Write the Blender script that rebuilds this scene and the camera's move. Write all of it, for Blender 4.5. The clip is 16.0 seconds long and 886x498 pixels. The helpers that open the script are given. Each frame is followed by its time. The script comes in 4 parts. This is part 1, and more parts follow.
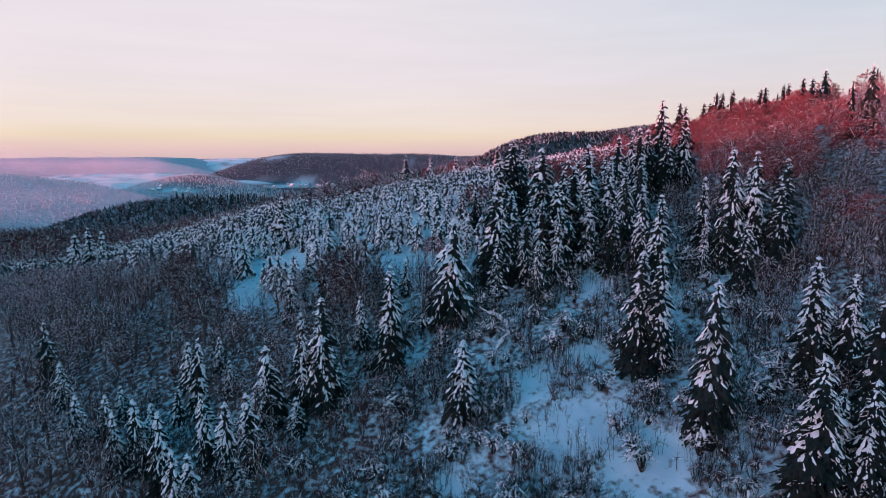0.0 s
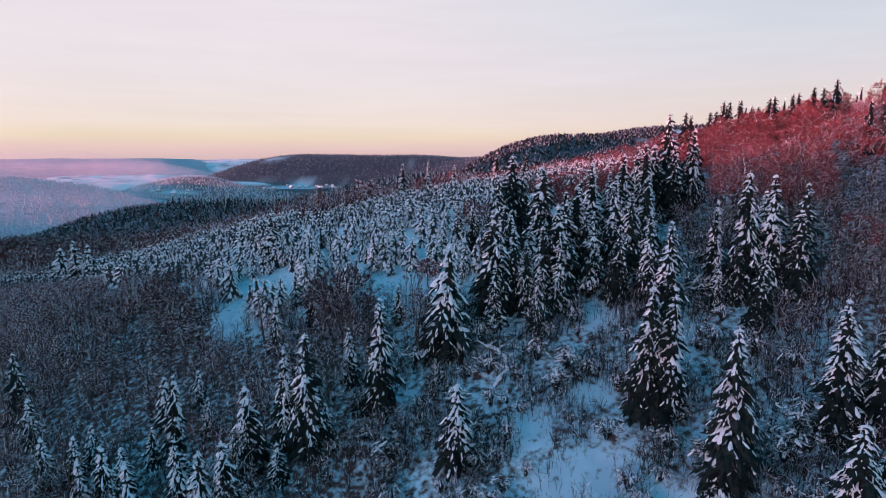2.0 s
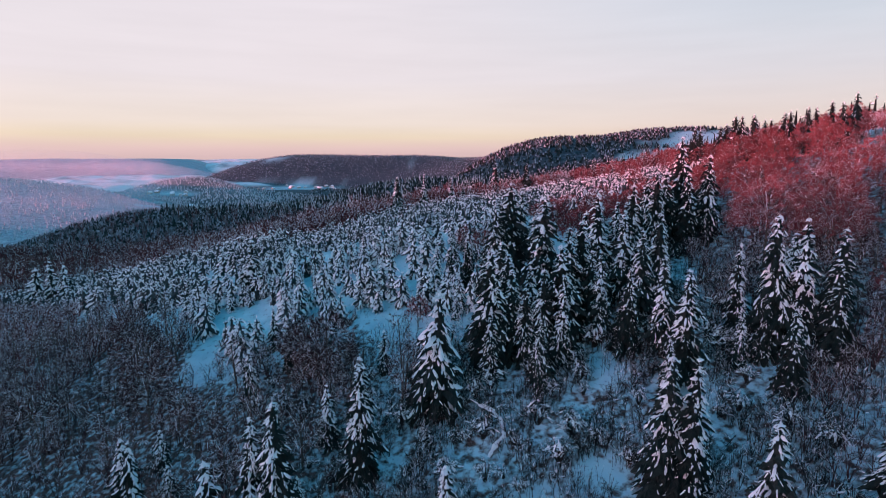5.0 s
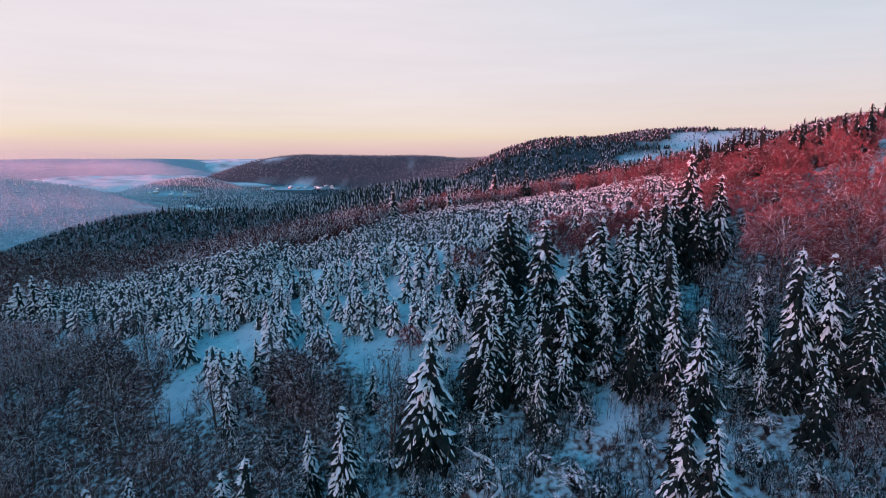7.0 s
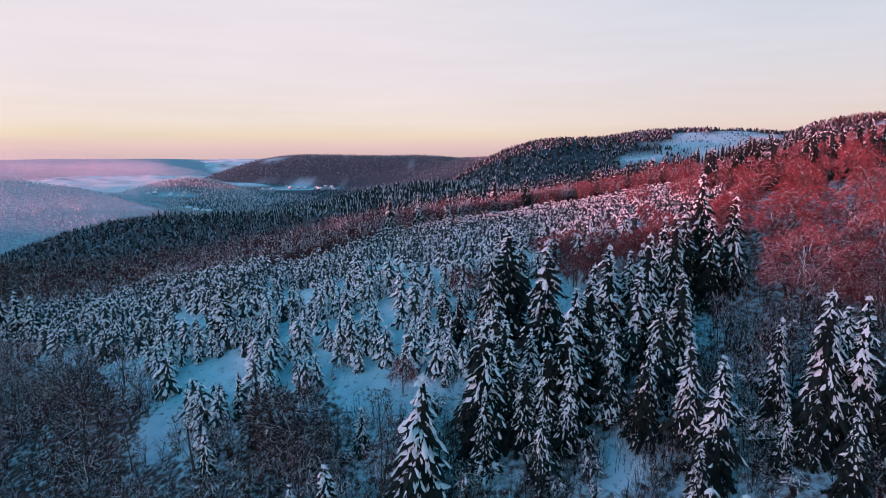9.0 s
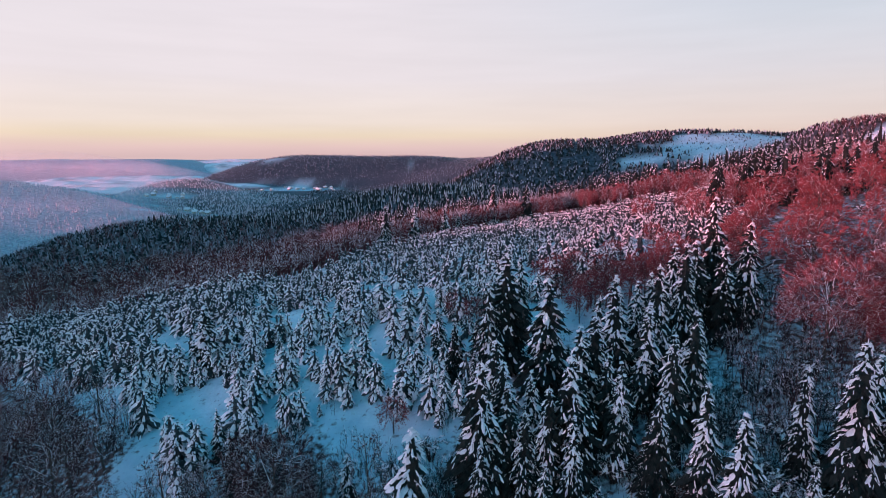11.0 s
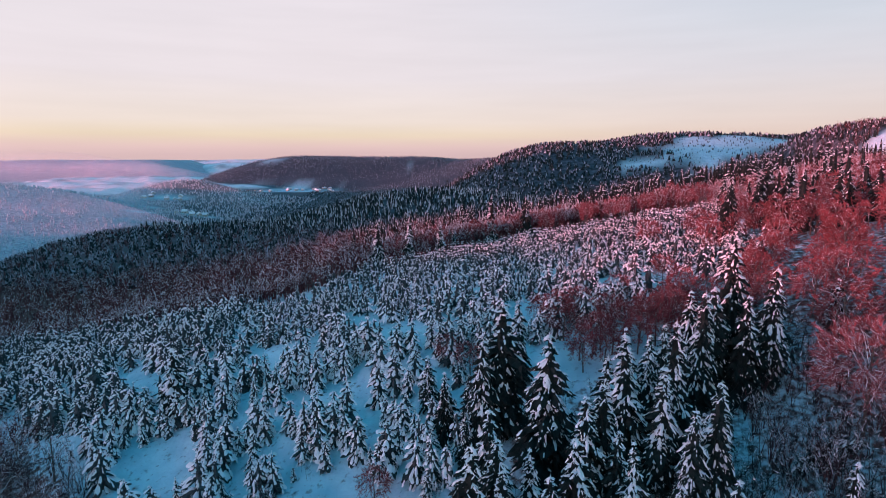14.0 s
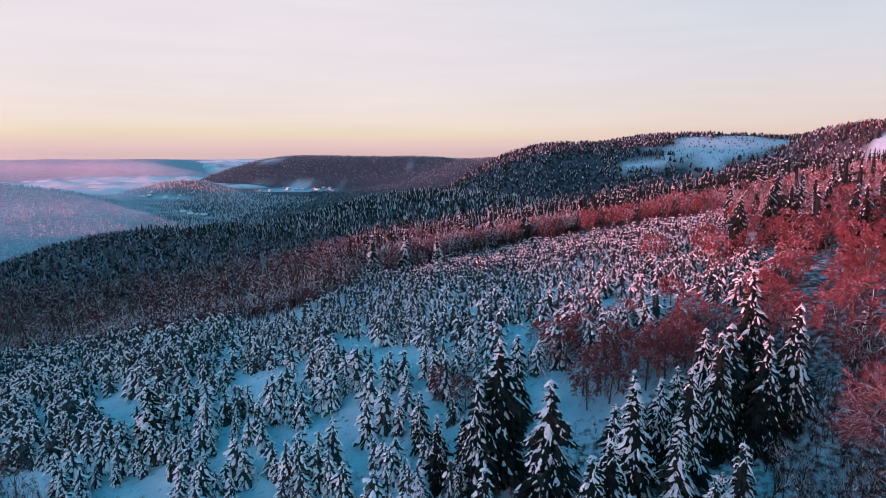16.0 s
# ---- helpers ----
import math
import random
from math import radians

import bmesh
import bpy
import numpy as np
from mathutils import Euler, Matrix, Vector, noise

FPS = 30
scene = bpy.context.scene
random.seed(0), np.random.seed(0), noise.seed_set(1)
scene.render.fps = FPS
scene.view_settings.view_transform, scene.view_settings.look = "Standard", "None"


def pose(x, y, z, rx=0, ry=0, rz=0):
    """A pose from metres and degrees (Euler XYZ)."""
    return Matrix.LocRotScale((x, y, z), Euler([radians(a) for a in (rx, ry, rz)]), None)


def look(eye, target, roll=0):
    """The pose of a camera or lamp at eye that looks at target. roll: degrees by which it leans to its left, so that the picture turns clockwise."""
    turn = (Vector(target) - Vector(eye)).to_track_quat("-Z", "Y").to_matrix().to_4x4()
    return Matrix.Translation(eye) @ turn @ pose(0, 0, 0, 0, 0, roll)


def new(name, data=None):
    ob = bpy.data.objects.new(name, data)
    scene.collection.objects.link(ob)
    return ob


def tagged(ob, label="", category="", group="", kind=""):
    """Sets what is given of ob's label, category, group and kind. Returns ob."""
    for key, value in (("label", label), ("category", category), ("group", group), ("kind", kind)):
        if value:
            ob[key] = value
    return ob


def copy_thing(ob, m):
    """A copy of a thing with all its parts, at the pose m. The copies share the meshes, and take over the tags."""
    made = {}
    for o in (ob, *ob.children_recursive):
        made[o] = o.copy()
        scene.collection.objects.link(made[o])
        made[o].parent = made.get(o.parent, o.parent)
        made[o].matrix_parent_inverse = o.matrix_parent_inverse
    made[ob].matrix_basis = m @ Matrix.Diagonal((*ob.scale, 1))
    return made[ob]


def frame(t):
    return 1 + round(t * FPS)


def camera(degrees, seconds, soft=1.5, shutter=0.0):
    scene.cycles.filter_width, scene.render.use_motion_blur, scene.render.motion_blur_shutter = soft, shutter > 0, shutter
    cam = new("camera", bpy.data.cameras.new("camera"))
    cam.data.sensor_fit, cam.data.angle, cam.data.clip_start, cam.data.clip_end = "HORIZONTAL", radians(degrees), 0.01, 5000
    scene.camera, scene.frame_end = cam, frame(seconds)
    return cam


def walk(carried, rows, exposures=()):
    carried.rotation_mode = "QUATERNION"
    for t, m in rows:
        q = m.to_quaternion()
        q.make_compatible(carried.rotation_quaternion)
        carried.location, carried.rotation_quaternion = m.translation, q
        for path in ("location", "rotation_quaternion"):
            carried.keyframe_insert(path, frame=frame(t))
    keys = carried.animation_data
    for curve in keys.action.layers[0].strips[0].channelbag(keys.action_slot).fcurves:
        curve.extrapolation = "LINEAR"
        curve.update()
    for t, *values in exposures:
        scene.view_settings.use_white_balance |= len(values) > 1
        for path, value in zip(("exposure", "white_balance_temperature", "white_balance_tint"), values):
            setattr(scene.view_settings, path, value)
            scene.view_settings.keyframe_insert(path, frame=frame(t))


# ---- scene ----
cam = camera(76.4, 16.0, soft=0.6)
METRES, EYE, TILT, LEAN, TURN = 60.0, 40.0, -9.3, 0.0, 0.0
EXPOSURE = 1.15
ROWS = [
    (0.0, 0.0, 0.0, 0.0, 0.0, 0.0, -0.0),
    (0.5, 0.0039, 0.0252, 0.0179, 0.0, 0.02, 0.0),
    (1.0, 0.0074, 0.0503, 0.0358, 0.01, 0.02, 0.02),
    (1.5, 0.0114, 0.0756, 0.0537, -0.0, 0.03, 0.03),
    (2.0, 0.0154, 0.1006, 0.0716, 0.02, 0.04, 0.02),
    (2.5, 0.0194, 0.126, 0.0897, 0.03, 0.04, 0.01),
    (3.0, 0.0232, 0.1518, 0.1072, 0.04, 0.06, -0.0),
    (3.5, 0.0273, 0.1775, 0.1258, 0.06, 0.04, 0.0),
    (4.0, 0.0317, 0.2033, 0.1444, 0.05, 0.03, 0.0),
    (6.5, 0.0541, 0.3322, 0.2365, 0.08, -0.1, -0.0),
    (7.0, 0.0583, 0.3574, 0.2545, 0.08, -0.08, 0.0),
    (7.5, 0.0621, 0.3824, 0.2724, 0.1, -0.09, 0.01),
    (8.0, 0.0651, 0.4075, 0.2907, 0.09, -0.12, 0.04),
    (8.5, 0.0685, 0.4324, 0.3088, 0.11, -0.14, 0.06),
    (9.0, 0.0722, 0.4578, 0.3268, 0.12, -0.17, 0.08),
    (11.5, 0.0907, 0.5827, 0.4143, 0.11, -0.17, 0.05),
    (12.0, 0.0947, 0.6083, 0.4317, 0.11, -0.16, 0.07),
    (12.5, 0.0989, 0.6331, 0.4497, 0.09, -0.19, 0.04),
    (13.0, 0.1036, 0.6579, 0.4673, 0.09, -0.18, 0.03),
    (13.5, 0.1078, 0.6829, 0.4848, 0.07, -0.19, 0.01),
    (14.0, 0.1124, 0.7079, 0.5019, 0.08, -0.18, 0.0),
    (14.5, 0.1167, 0.7331, 0.5194, 0.09, -0.21, 0.01),
    (15.0, 0.12, 0.7585, 0.5362, 0.07, -0.23, -0.01),
    (15.5, 0.1246, 0.785, 0.5532, 0.09, -0.24, 0.01),
    (16.0, 0.1286, 0.8106, 0.571, 0.09, -0.29, 0.02),
]
walk(cam, [(t, pose(0, 0, EYE, TILT, LEAN, TURN) @ pose(METRES * x, METRES * y, METRES * z, 90 + pitch, roll, yaw)) for t, x, y, z, yaw, pitch, roll in ROWS], exposures=[(0.0, EXPOSURE), (16.0, EXPOSURE)])

# ---------------------------------------------------------------- light
SUN_AZ, SUN_EL = 198.0, 2.6            # degrees: where the sun stands, counter-clockwise from +x, and its height
sun_way = Vector((math.cos(radians(SUN_AZ)) * math.cos(radians(SUN_EL)),
                  math.sin(radians(SUN_AZ)) * math.cos(radians(SUN_EL)), math.sin(radians(SUN_EL))))
sun_data = bpy.data.lights.new("sun", "SUN")
sun_data.energy, sun_data.angle, sun_data.color = 2.8, radians(0.6), (1.0, 0.22, 0.24)
sun = new("sun", sun_data)
sun.matrix_world = look((0, 0, 0), -sun_way)

world = bpy.data.worlds.new("sky")
scene.world = world
world.use_nodes = True


def make_sky():
    nt = world.node_tree
    nt.nodes.clear()
    n, ln = nt.nodes.new, nt.links.new
    out, bg = n("ShaderNodeOutputWorld"), n("ShaderNodeBackground")
    coord, sep = n("ShaderNodeTexCoord"), n("ShaderNodeSeparateXYZ")
    ln(coord.outputs["Generated"], sep.inputs[0])

    def ramp(stops):
        r = n("ShaderNodeValToRGB")
        while len(r.color_ramp.elements) < len(stops):
            r.color_ramp.elements.new(0.5)
        for e, (p, c) in zip(r.color_ramp.elements, stops):
            e.position, e.color = p, (*c, 1)
        return r
    # height of the sky: sine of the elevation, 0 at the horizon
    bright = ramp([(0.0, (0.70, 0.50, 0.51)), (0.013, (0.78, 0.56, 0.55)), (0.033, (0.84, 0.69, 0.54)), (0.055, (0.85, 0.73, 0.67)), (0.127, (0.83, 0.75, 0.79)),
                   (0.26, (0.81, 0.75, 0.81)), (0.34, (0.08, 0.35, 0.56)), (0.5, (0.050, 0.360, 0.635)), (1.0, (0.046, 0.350, 0.635))])
    blue = ramp([(0.0, (0.62, 0.45, 0.46)), (0.033, (0.76, 0.60, 0.56)), (0.06, (0.77, 0.65, 0.63)), (0.13, (0.70, 0.67, 0.73)),
                 (0.20, (0.63, 0.67, 0.76)), (0.27, (0.55, 0.64, 0.76)), (0.34, (0.06, 0.32, 0.54)), (0.5, (0.050, 0.360, 0.635)), (1.0, (0.046, 0.350, 0.635))])
    for r in (bright, blue):
        ln(sep.outputs["Z"], r.inputs[0])
    side = n("ShaderNodeMapRange")
    side.interpolation_type = "SMOOTHSTEP"
    side.inputs["From Min"].default_value, side.inputs["From Max"].default_value = -0.2, 0.72
    ln(sep.outputs["X"], side.inputs["Value"])
    mix = n("ShaderNodeMix")
    mix.data_type = "RGBA"
    ln(side.outputs[0], mix.inputs["Factor"])
    ln(bright.outputs[0], mix.inputs[6])
    ln(blue.outputs[0], mix.inputs[7])
    # thin streaks of high cloud
    mp, cloud = n("ShaderNodeMapping"), n("ShaderNodeTexNoise")
    mp.inputs["Scale"].default_value = (2.0, 2.0, 22.0)
    cloud.inputs["Scale"].default_value, cloud.inputs["Detail"].default_value = 2.2, 4.0
    ln(coord.outputs["Generated"], mp.inputs[0])
    ln(mp.outputs[0], cloud.inputs["Vector"])
    haze = n("ShaderNodeMapRange")
    haze.inputs["From Min"].default_value, haze.inputs["From Max"].default_value = 0.3, 0.8
    haze.inputs["To Min"].default_value, haze.inputs["To Max"].default_value = 0.97, 1.03
    ln(cloud.outputs["Fac"], haze.inputs["Value"])
    tint = n("ShaderNodeVectorMath")
    tint.operation = "SCALE"
    ln(mix.outputs[2], tint.inputs[0])
    ln(haze.outputs[0], tint.inputs["Scale"])
    clear = n("ShaderNodeTexSky")
    clear.sky_type, clear.sun_disc = "NISHITA", False
    clear.sun_elevation, clear.sun_rotation = radians(SUN_EL), radians(90 - SUN_AZ)
    weak = n("ShaderNodeVectorMath")
    weak.operation = "SCALE"
    weak.inputs["Scale"].default_value = 0.012
    ln(clear.outputs[0], weak.inputs[0])
    # the glow of the low sun round its place in the sky
    dot, power, glow = n("ShaderNodeVectorMath"), n("ShaderNodeMath"), n("ShaderNodeVectorMath")
    dot.operation, power.operation, glow.operation = "DOT_PRODUCT", "POWER", "SCALE"
    dot.inputs[1].default_value = sun_way
    ln(coord.outputs["Generated"], dot.inputs[0])
    power.use_clamp, power.inputs[1].default_value = True, 6.0
    ahead = n("ShaderNodeMath")
    ahead.operation, ahead.inputs[1].default_value = "MAXIMUM", 0.0
    ln(dot.outputs["Value"], ahead.inputs[0])
    ln(ahead.outputs[0], power.inputs[0])
    glow.inputs[0].default_value = (19.0, 9.6, 13.2)
    low, lit = n("ShaderNodeMapRange"), n("ShaderNodeMath")
    low.interpolation_type, lit.operation = "SMOOTHSTEP", "MULTIPLY"
    for key, value in (("From Min", 0.06), ("From Max", 0.23), ("To Min", 1.0), ("To Max", 0.0)):
        low.inputs[key].default_value = value
    ln(sep.outputs["Z"], low.inputs["Value"])
    ln(power.outputs[0], lit.inputs[0])
    ln(low.outputs[0], lit.inputs[1])
    ln(lit.outputs[0], glow.inputs["Scale"])
    add = n("ShaderNodeVectorMath")
    add.operation = "ADD"
    ln(tint.outputs[0], add.inputs[0])
    ln(weak.outputs[0], add.inputs[1])
    both = n("ShaderNodeVectorMath")
    both.operation = "ADD"
    ln(add.outputs[0], both.inputs[0])
    ln(glow.outputs[0], both.inputs[1])
    ln(both.outputs[0], bg.inputs["Color"])
    bg.inputs["Strength"].default_value = 0.45
    ln(bg.outputs[0], out.inputs[0])


make_sky()


# ---------------------------------------------------------------- materials
def material(name, dark, light, size, rough=0.85, bump=0.0, bump_size=None, fine=None, island=False, spec=0.2, spread=0.0, sub=0.0):
    """Two colours mixed by noise of that size in metres, a finer grain over it, relief, and a shift of value from piece to piece."""
    m = bpy.data.materials.new(name)
    m.use_nodes = True
    nt = m.node_tree
    n, ln = nt.nodes.new, nt.links.new
    b = nt.nodes["Principled BSDF"]
    b.inputs["Roughness"].default_value = rough
    b.inputs["Specular IOR Level"].default_value = spec
    geo = n("ShaderNodeNewGeometry")
    big, small = n("ShaderNodeTexNoise"), n("ShaderNodeTexNoise")
    big.inputs["Scale"].default_value, big.inputs["Detail"].default_value = 1 / size, 5
    small.inputs["Scale"].default_value, small.inputs["Detail"].default_value = 1 / (fine or size * 0.12), 3
    for t in (big, small):
        ln(geo.outputs["Position"], t.inputs["Vector"])
    add = n("ShaderNodeMath")
    add.operation = "MULTIPLY_ADD"
    add.inputs[1].default_value = 0.5
    ln(small.outputs["Fac"], add.inputs[0])
    half = n("ShaderNodeMath")
    half.operation = "MULTIPLY"
    half.inputs[1].default_value = 0.5
    ln(big.outputs["Fac"], half.inputs[0])
    ln(half.outputs[0], add.inputs[2])
    rng = n("ShaderNodeMapRange")
    rng.inputs["From Min"].default_value, rng.inputs["From Max"].default_value = 0.36, 0.64
    ln(add.outputs[0], rng.inputs["Value"])
    mix = n("ShaderNodeMix")
    mix.data_type = "RGBA"
    mix.inputs[6].default_value, mix.inputs[7].default_value = (*dark, 1), (*light, 1)
    ln(rng.outputs[0], mix.inputs["Factor"])
    col = mix.outputs[2]
    if spread:
        rnd = geo.outputs["Random Per Island"]
        if not island:
            info = n("ShaderNodeObjectInfo")
            rnd = info.outputs["Random"]
        hsv, val = n("ShaderNodeHueSaturation"), n("ShaderNodeMapRange")
        val.inputs["To Min"].default_value, val.inputs["To Max"].default_value = 1 - spread, 1 + spread
        ln(rnd, val.inputs["Value"])
        ln(val.outputs[0], hsv.inputs["Value"])
        ln(col, hsv.inputs["Color"])
        col = hsv.outputs[0]
    ln(col, b.inputs["Base Color"])
    if bump:
        bp, rel = n("ShaderNodeBump"), n("ShaderNodeTexNoise")
        rel.inputs["Scale"].default_value, rel.inputs["Detail"].default_value = 1 / (bump_size or size * 0.3), 4
        ln(geo.outputs["Position"], rel.inputs["Vector"])
        bp.inputs["Strength"].default_value, bp.inputs["Distance"].default_value = 0.8, bump
        ln(rel.outputs["Fac"], bp.inputs["Height"])
        ln(bp.outputs[0], b.inputs["Normal"])
    return m


# snow above the ground: whiter, with a faint dawn pink put into it
SNOW = material("snow", (0.84, 0.82, 0.85), (0.95, 0.93, 0.95), 1.4, 0.6, 0.05, 0.25, spec=0.3)
NEEDLE = material("spruce_needles", (0.005, 0.009, 0.009), (0.020, 0.029, 0.026), 0.5, 0.8, 0.04, 0.1, spread=0.3)
BARK = material("spruce_bark", (0.05, 0.035, 0.028), (0.14, 0.10, 0.08), 0.3, 0.95, 0.02, 0.06)
BEECH = material("beech_bark", (0.045, 0.038, 0.035), (0.14, 0.118, 0.105), 0.5, 0.9, 0.02, 0.1, spread=0.2)
# reddish twigs, with the red of the low sun put into their colour
SUN_TWIG = material("sun_reddened_beech_twigs", (0.085, 0.024, 0.028), (0.40, 0.105, 0.115), 1.2, 0.9, spread=0.25)
STEM = material("shrub_stems", (0.012, 0.009, 0.009), (0.045, 0.034, 0.033), 0.8, 0.9, spread=0.3, island=True)
YOUNG = material("frosted_young_needles", (0.014, 0.021, 0.023), (0.085, 0.098, 0.105), 0.5, 0.8, 0.04, 0.1, spread=0.3)
FAR_NEEDLE = material("far_needles", (0.010, 0.016, 0.017), (0.035, 0.046, 0.044), 6.0, 0.9, spread=0.4, island=True)
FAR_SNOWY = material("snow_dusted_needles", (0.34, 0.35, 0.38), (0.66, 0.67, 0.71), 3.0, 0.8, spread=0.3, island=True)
# pinkish distance haze is put into this snowy crown colour
FAR_HAZED = material("haze_tinted_spruces", (0.52, 0.44, 0.49), (0.74, 0.64, 0.70), 4.0, 0.8, spread=0.15, island=True)
# darker copy of the twig colour, for brush and beeches in shade
SHADE_BRUSH = material("shade_dark_brush", (0.024, 0.011, 0.013), (0.110, 0.055, 0.060), 1.0, 0.9, spread=0.3)
# rime on needles, with the blue-grey of distance haze mixed into its colour
RIME_HAZED = material("rime_and_haze_needles", (0.16, 0.18, 0.22), (0.38, 0.41, 0.46), 8.0, 0.9, spread=0.3, island=True)
FAR_TWIG = material("far_twigs", (0.040, 0.016, 0.018), (0.170, 0.052, 0.054), 5.0, 0.9, spread=0.35, island=True)
FROST = material("frosted_twigs", (0.46, 0.44, 0.47), (0.82, 0.80, 0.83), 2.0, 0.8, spread=0.2, island=True)
PLASTER = material("house_plaster", (0.45, 0.40, 0.34), (0.62, 0.57, 0.50), 2.0, 0.9, spread=0.25)
GLASS = material("window_glass", (0.03, 0.035, 0.04), (0.06, 0.065, 0.07), 1.0, 0.1, spec=0.6)


def ground_material():
    """Snow with drifts and relief, shade-blue in its own colour; thin litter and dead grass that shows through in
    patches; far woods, tinted by haze, where the trees get too small to stand alone.
    """
    m = bpy.data.materials.new("snowy_ground")
    m.use_nodes = True
    nt = m.node_tree
    n, ln = nt.nodes.new, nt.links.new
    b = nt.nodes["Principled BSDF"]
    b.inputs["Roughness"].default_value = 0.7
    b.inputs["Specular IOR Level"].default_value = 0.25
    geo = n("ShaderNodeNewGeometry")

    def noisy(scale, detail=5.0, stretch=None):
        t = n("ShaderNodeTexNoise")
        t.inputs["Scale"].default_value, t.inputs["Detail"].default_value = scale, detail
        if stretch:
            mp = n("ShaderNodeMapping")
            mp.inputs["Scale"].default_value = stretch
            ln(geo.outputs["Position"], mp.inputs[0])
            ln(mp.outputs[0], t.inputs["Vector"])
        else:
            ln(geo.outputs["Position"], t.inputs["Vector"])
        return t.outputs["Fac"]

    def step(fac, a, c):
        r = n("ShaderNodeMapRange")
        r.inputs["From Min"].default_value, r.inputs["From Max"].default_value = a, c
        ln(fac, r.inputs["Value"])
        return r.outputs[0]

    def blend(fac, a, c):
        x = n("ShaderNodeMix")
        x.data_type = "RGBA"
        ln(fac, x.inputs["Factor"])
        for s, v in ((6, a), (7, c)):
            if isinstance(v, tuple):
                x.inputs[s].default_value = (*v, 1)
            else:
                ln(v, x.inputs[s])
        return x.outputs[2]
    # blue and dimness of the shaded slope put into the snow's own colour
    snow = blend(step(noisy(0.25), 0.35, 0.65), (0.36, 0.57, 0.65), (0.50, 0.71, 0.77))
    litter = blend(step(noisy(3.0), 0.4, 0.6), (0.05, 0.030, 0.028), (0.15, 0.088, 0.080))
    cover = n("ShaderNodeAttribute")
    cover.attribute_name = "undergrowth_and_shade"
    more = n("ShaderNodeMath")
    more.operation, more.inputs[1].default_value = "MULTIPLY_ADD", 0.26
    ln(cover.outputs["Fac"], more.inputs[0])
    ln(noisy(1.1, 12.0), more.inputs[2])
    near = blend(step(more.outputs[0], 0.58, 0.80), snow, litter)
    # the far slopes: crowns with snow on them, packed close; lavender haze put into their colour
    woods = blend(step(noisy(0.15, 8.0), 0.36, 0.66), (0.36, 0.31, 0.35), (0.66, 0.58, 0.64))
    dark = n("ShaderNodeAttribute")
    dark.attribute_name = "conifers"
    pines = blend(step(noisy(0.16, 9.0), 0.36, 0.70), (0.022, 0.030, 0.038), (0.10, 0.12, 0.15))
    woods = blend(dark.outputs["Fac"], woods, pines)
    att = n("ShaderNodeAttribute")
    att.attribute_name = "woods"
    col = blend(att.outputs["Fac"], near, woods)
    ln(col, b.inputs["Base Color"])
    bp = n("ShaderNodeBump")
    bp.inputs["Strength"].default_value, bp.inputs["Distance"].default_value = 0.7, 0.25
    ln(noisy(0.9, 6.0), bp.inputs["Height"])
    ln(bp.outputs[0], b.inputs["Normal"])
    return m


GROUND = ground_material()

# ---------------------------------------------------------------- the lie of the land
SWELLS = np.array([
    -39.1, 1.8, -37.8, -33.7, 41.0, 16.4, 2.2, -9.4, 8.7, -1.8, 33.4, -1.2, -7.4, -20.8, 42.3, -9.3, 16.4, 3.9,
    10.1, -6.2, -10.5, -15.5, 22.2, 17.5, -28.2, -1.9, 18.4, 16.5, -0.9, 8.2, 5.8, 1.4, -22.5, -12.0, 3.6, 13.1])
# far hills: middle x, y, top z, half length along x, along y, turn in degrees, flatness
HILLS = [
    (720, 1300, 104, 650, 420, 0, 3.6), (225, 1150, 74, 280, 250, 20, 2.2), (0, 720, 18, 260, 260, 0, 2.4),
    (665, 770, 106, 190, 300, 0, 5.0), (330, 520, 56, 190, 190, 0, 2.4), (-420, 3050, 54, 720, 420, 0, 5.0),
    (420, 2900, 48, 600, 500, 0, 3.0), (-2200, 3300, 38, 880, 210, 0, 12.0), (-3600, 3300, -40, 800, 500, 0, 3.0),
    (-880, 2000, -22, 210, 250, 0, 2.2), (-1250, 1420, -2, 480, 330, -12, 2.2), (-1900, 1500, 6, 420, 500, 0, 2.4),
    # x -900 and -950: unseen ridge added on the left, its crest shaped to cast shade
    (-900, 0, 50, 150, 650, 0, 4.0), (-900, -25, 72, 150, 45, 0, 8.0), (-900, -95, 80, 150, 30, 0, 8.0), (-900, -340, 90, 150, 283, 0, 10.0), (-900, -345, 73, 150, 150, 0, 10.0), (-900, 350, 118, 150, 220, 0, 4.0), (-950, 540, 150, 160, 340, 0, 3.0), (900, 200, 120, 520, 700, 0, 3.0),
    (200, -700, -20, 900, 400, 0, 3.0), (1700, 1500, 90, 700, 900, 0, 3.0)]
FLOOR = -96.0


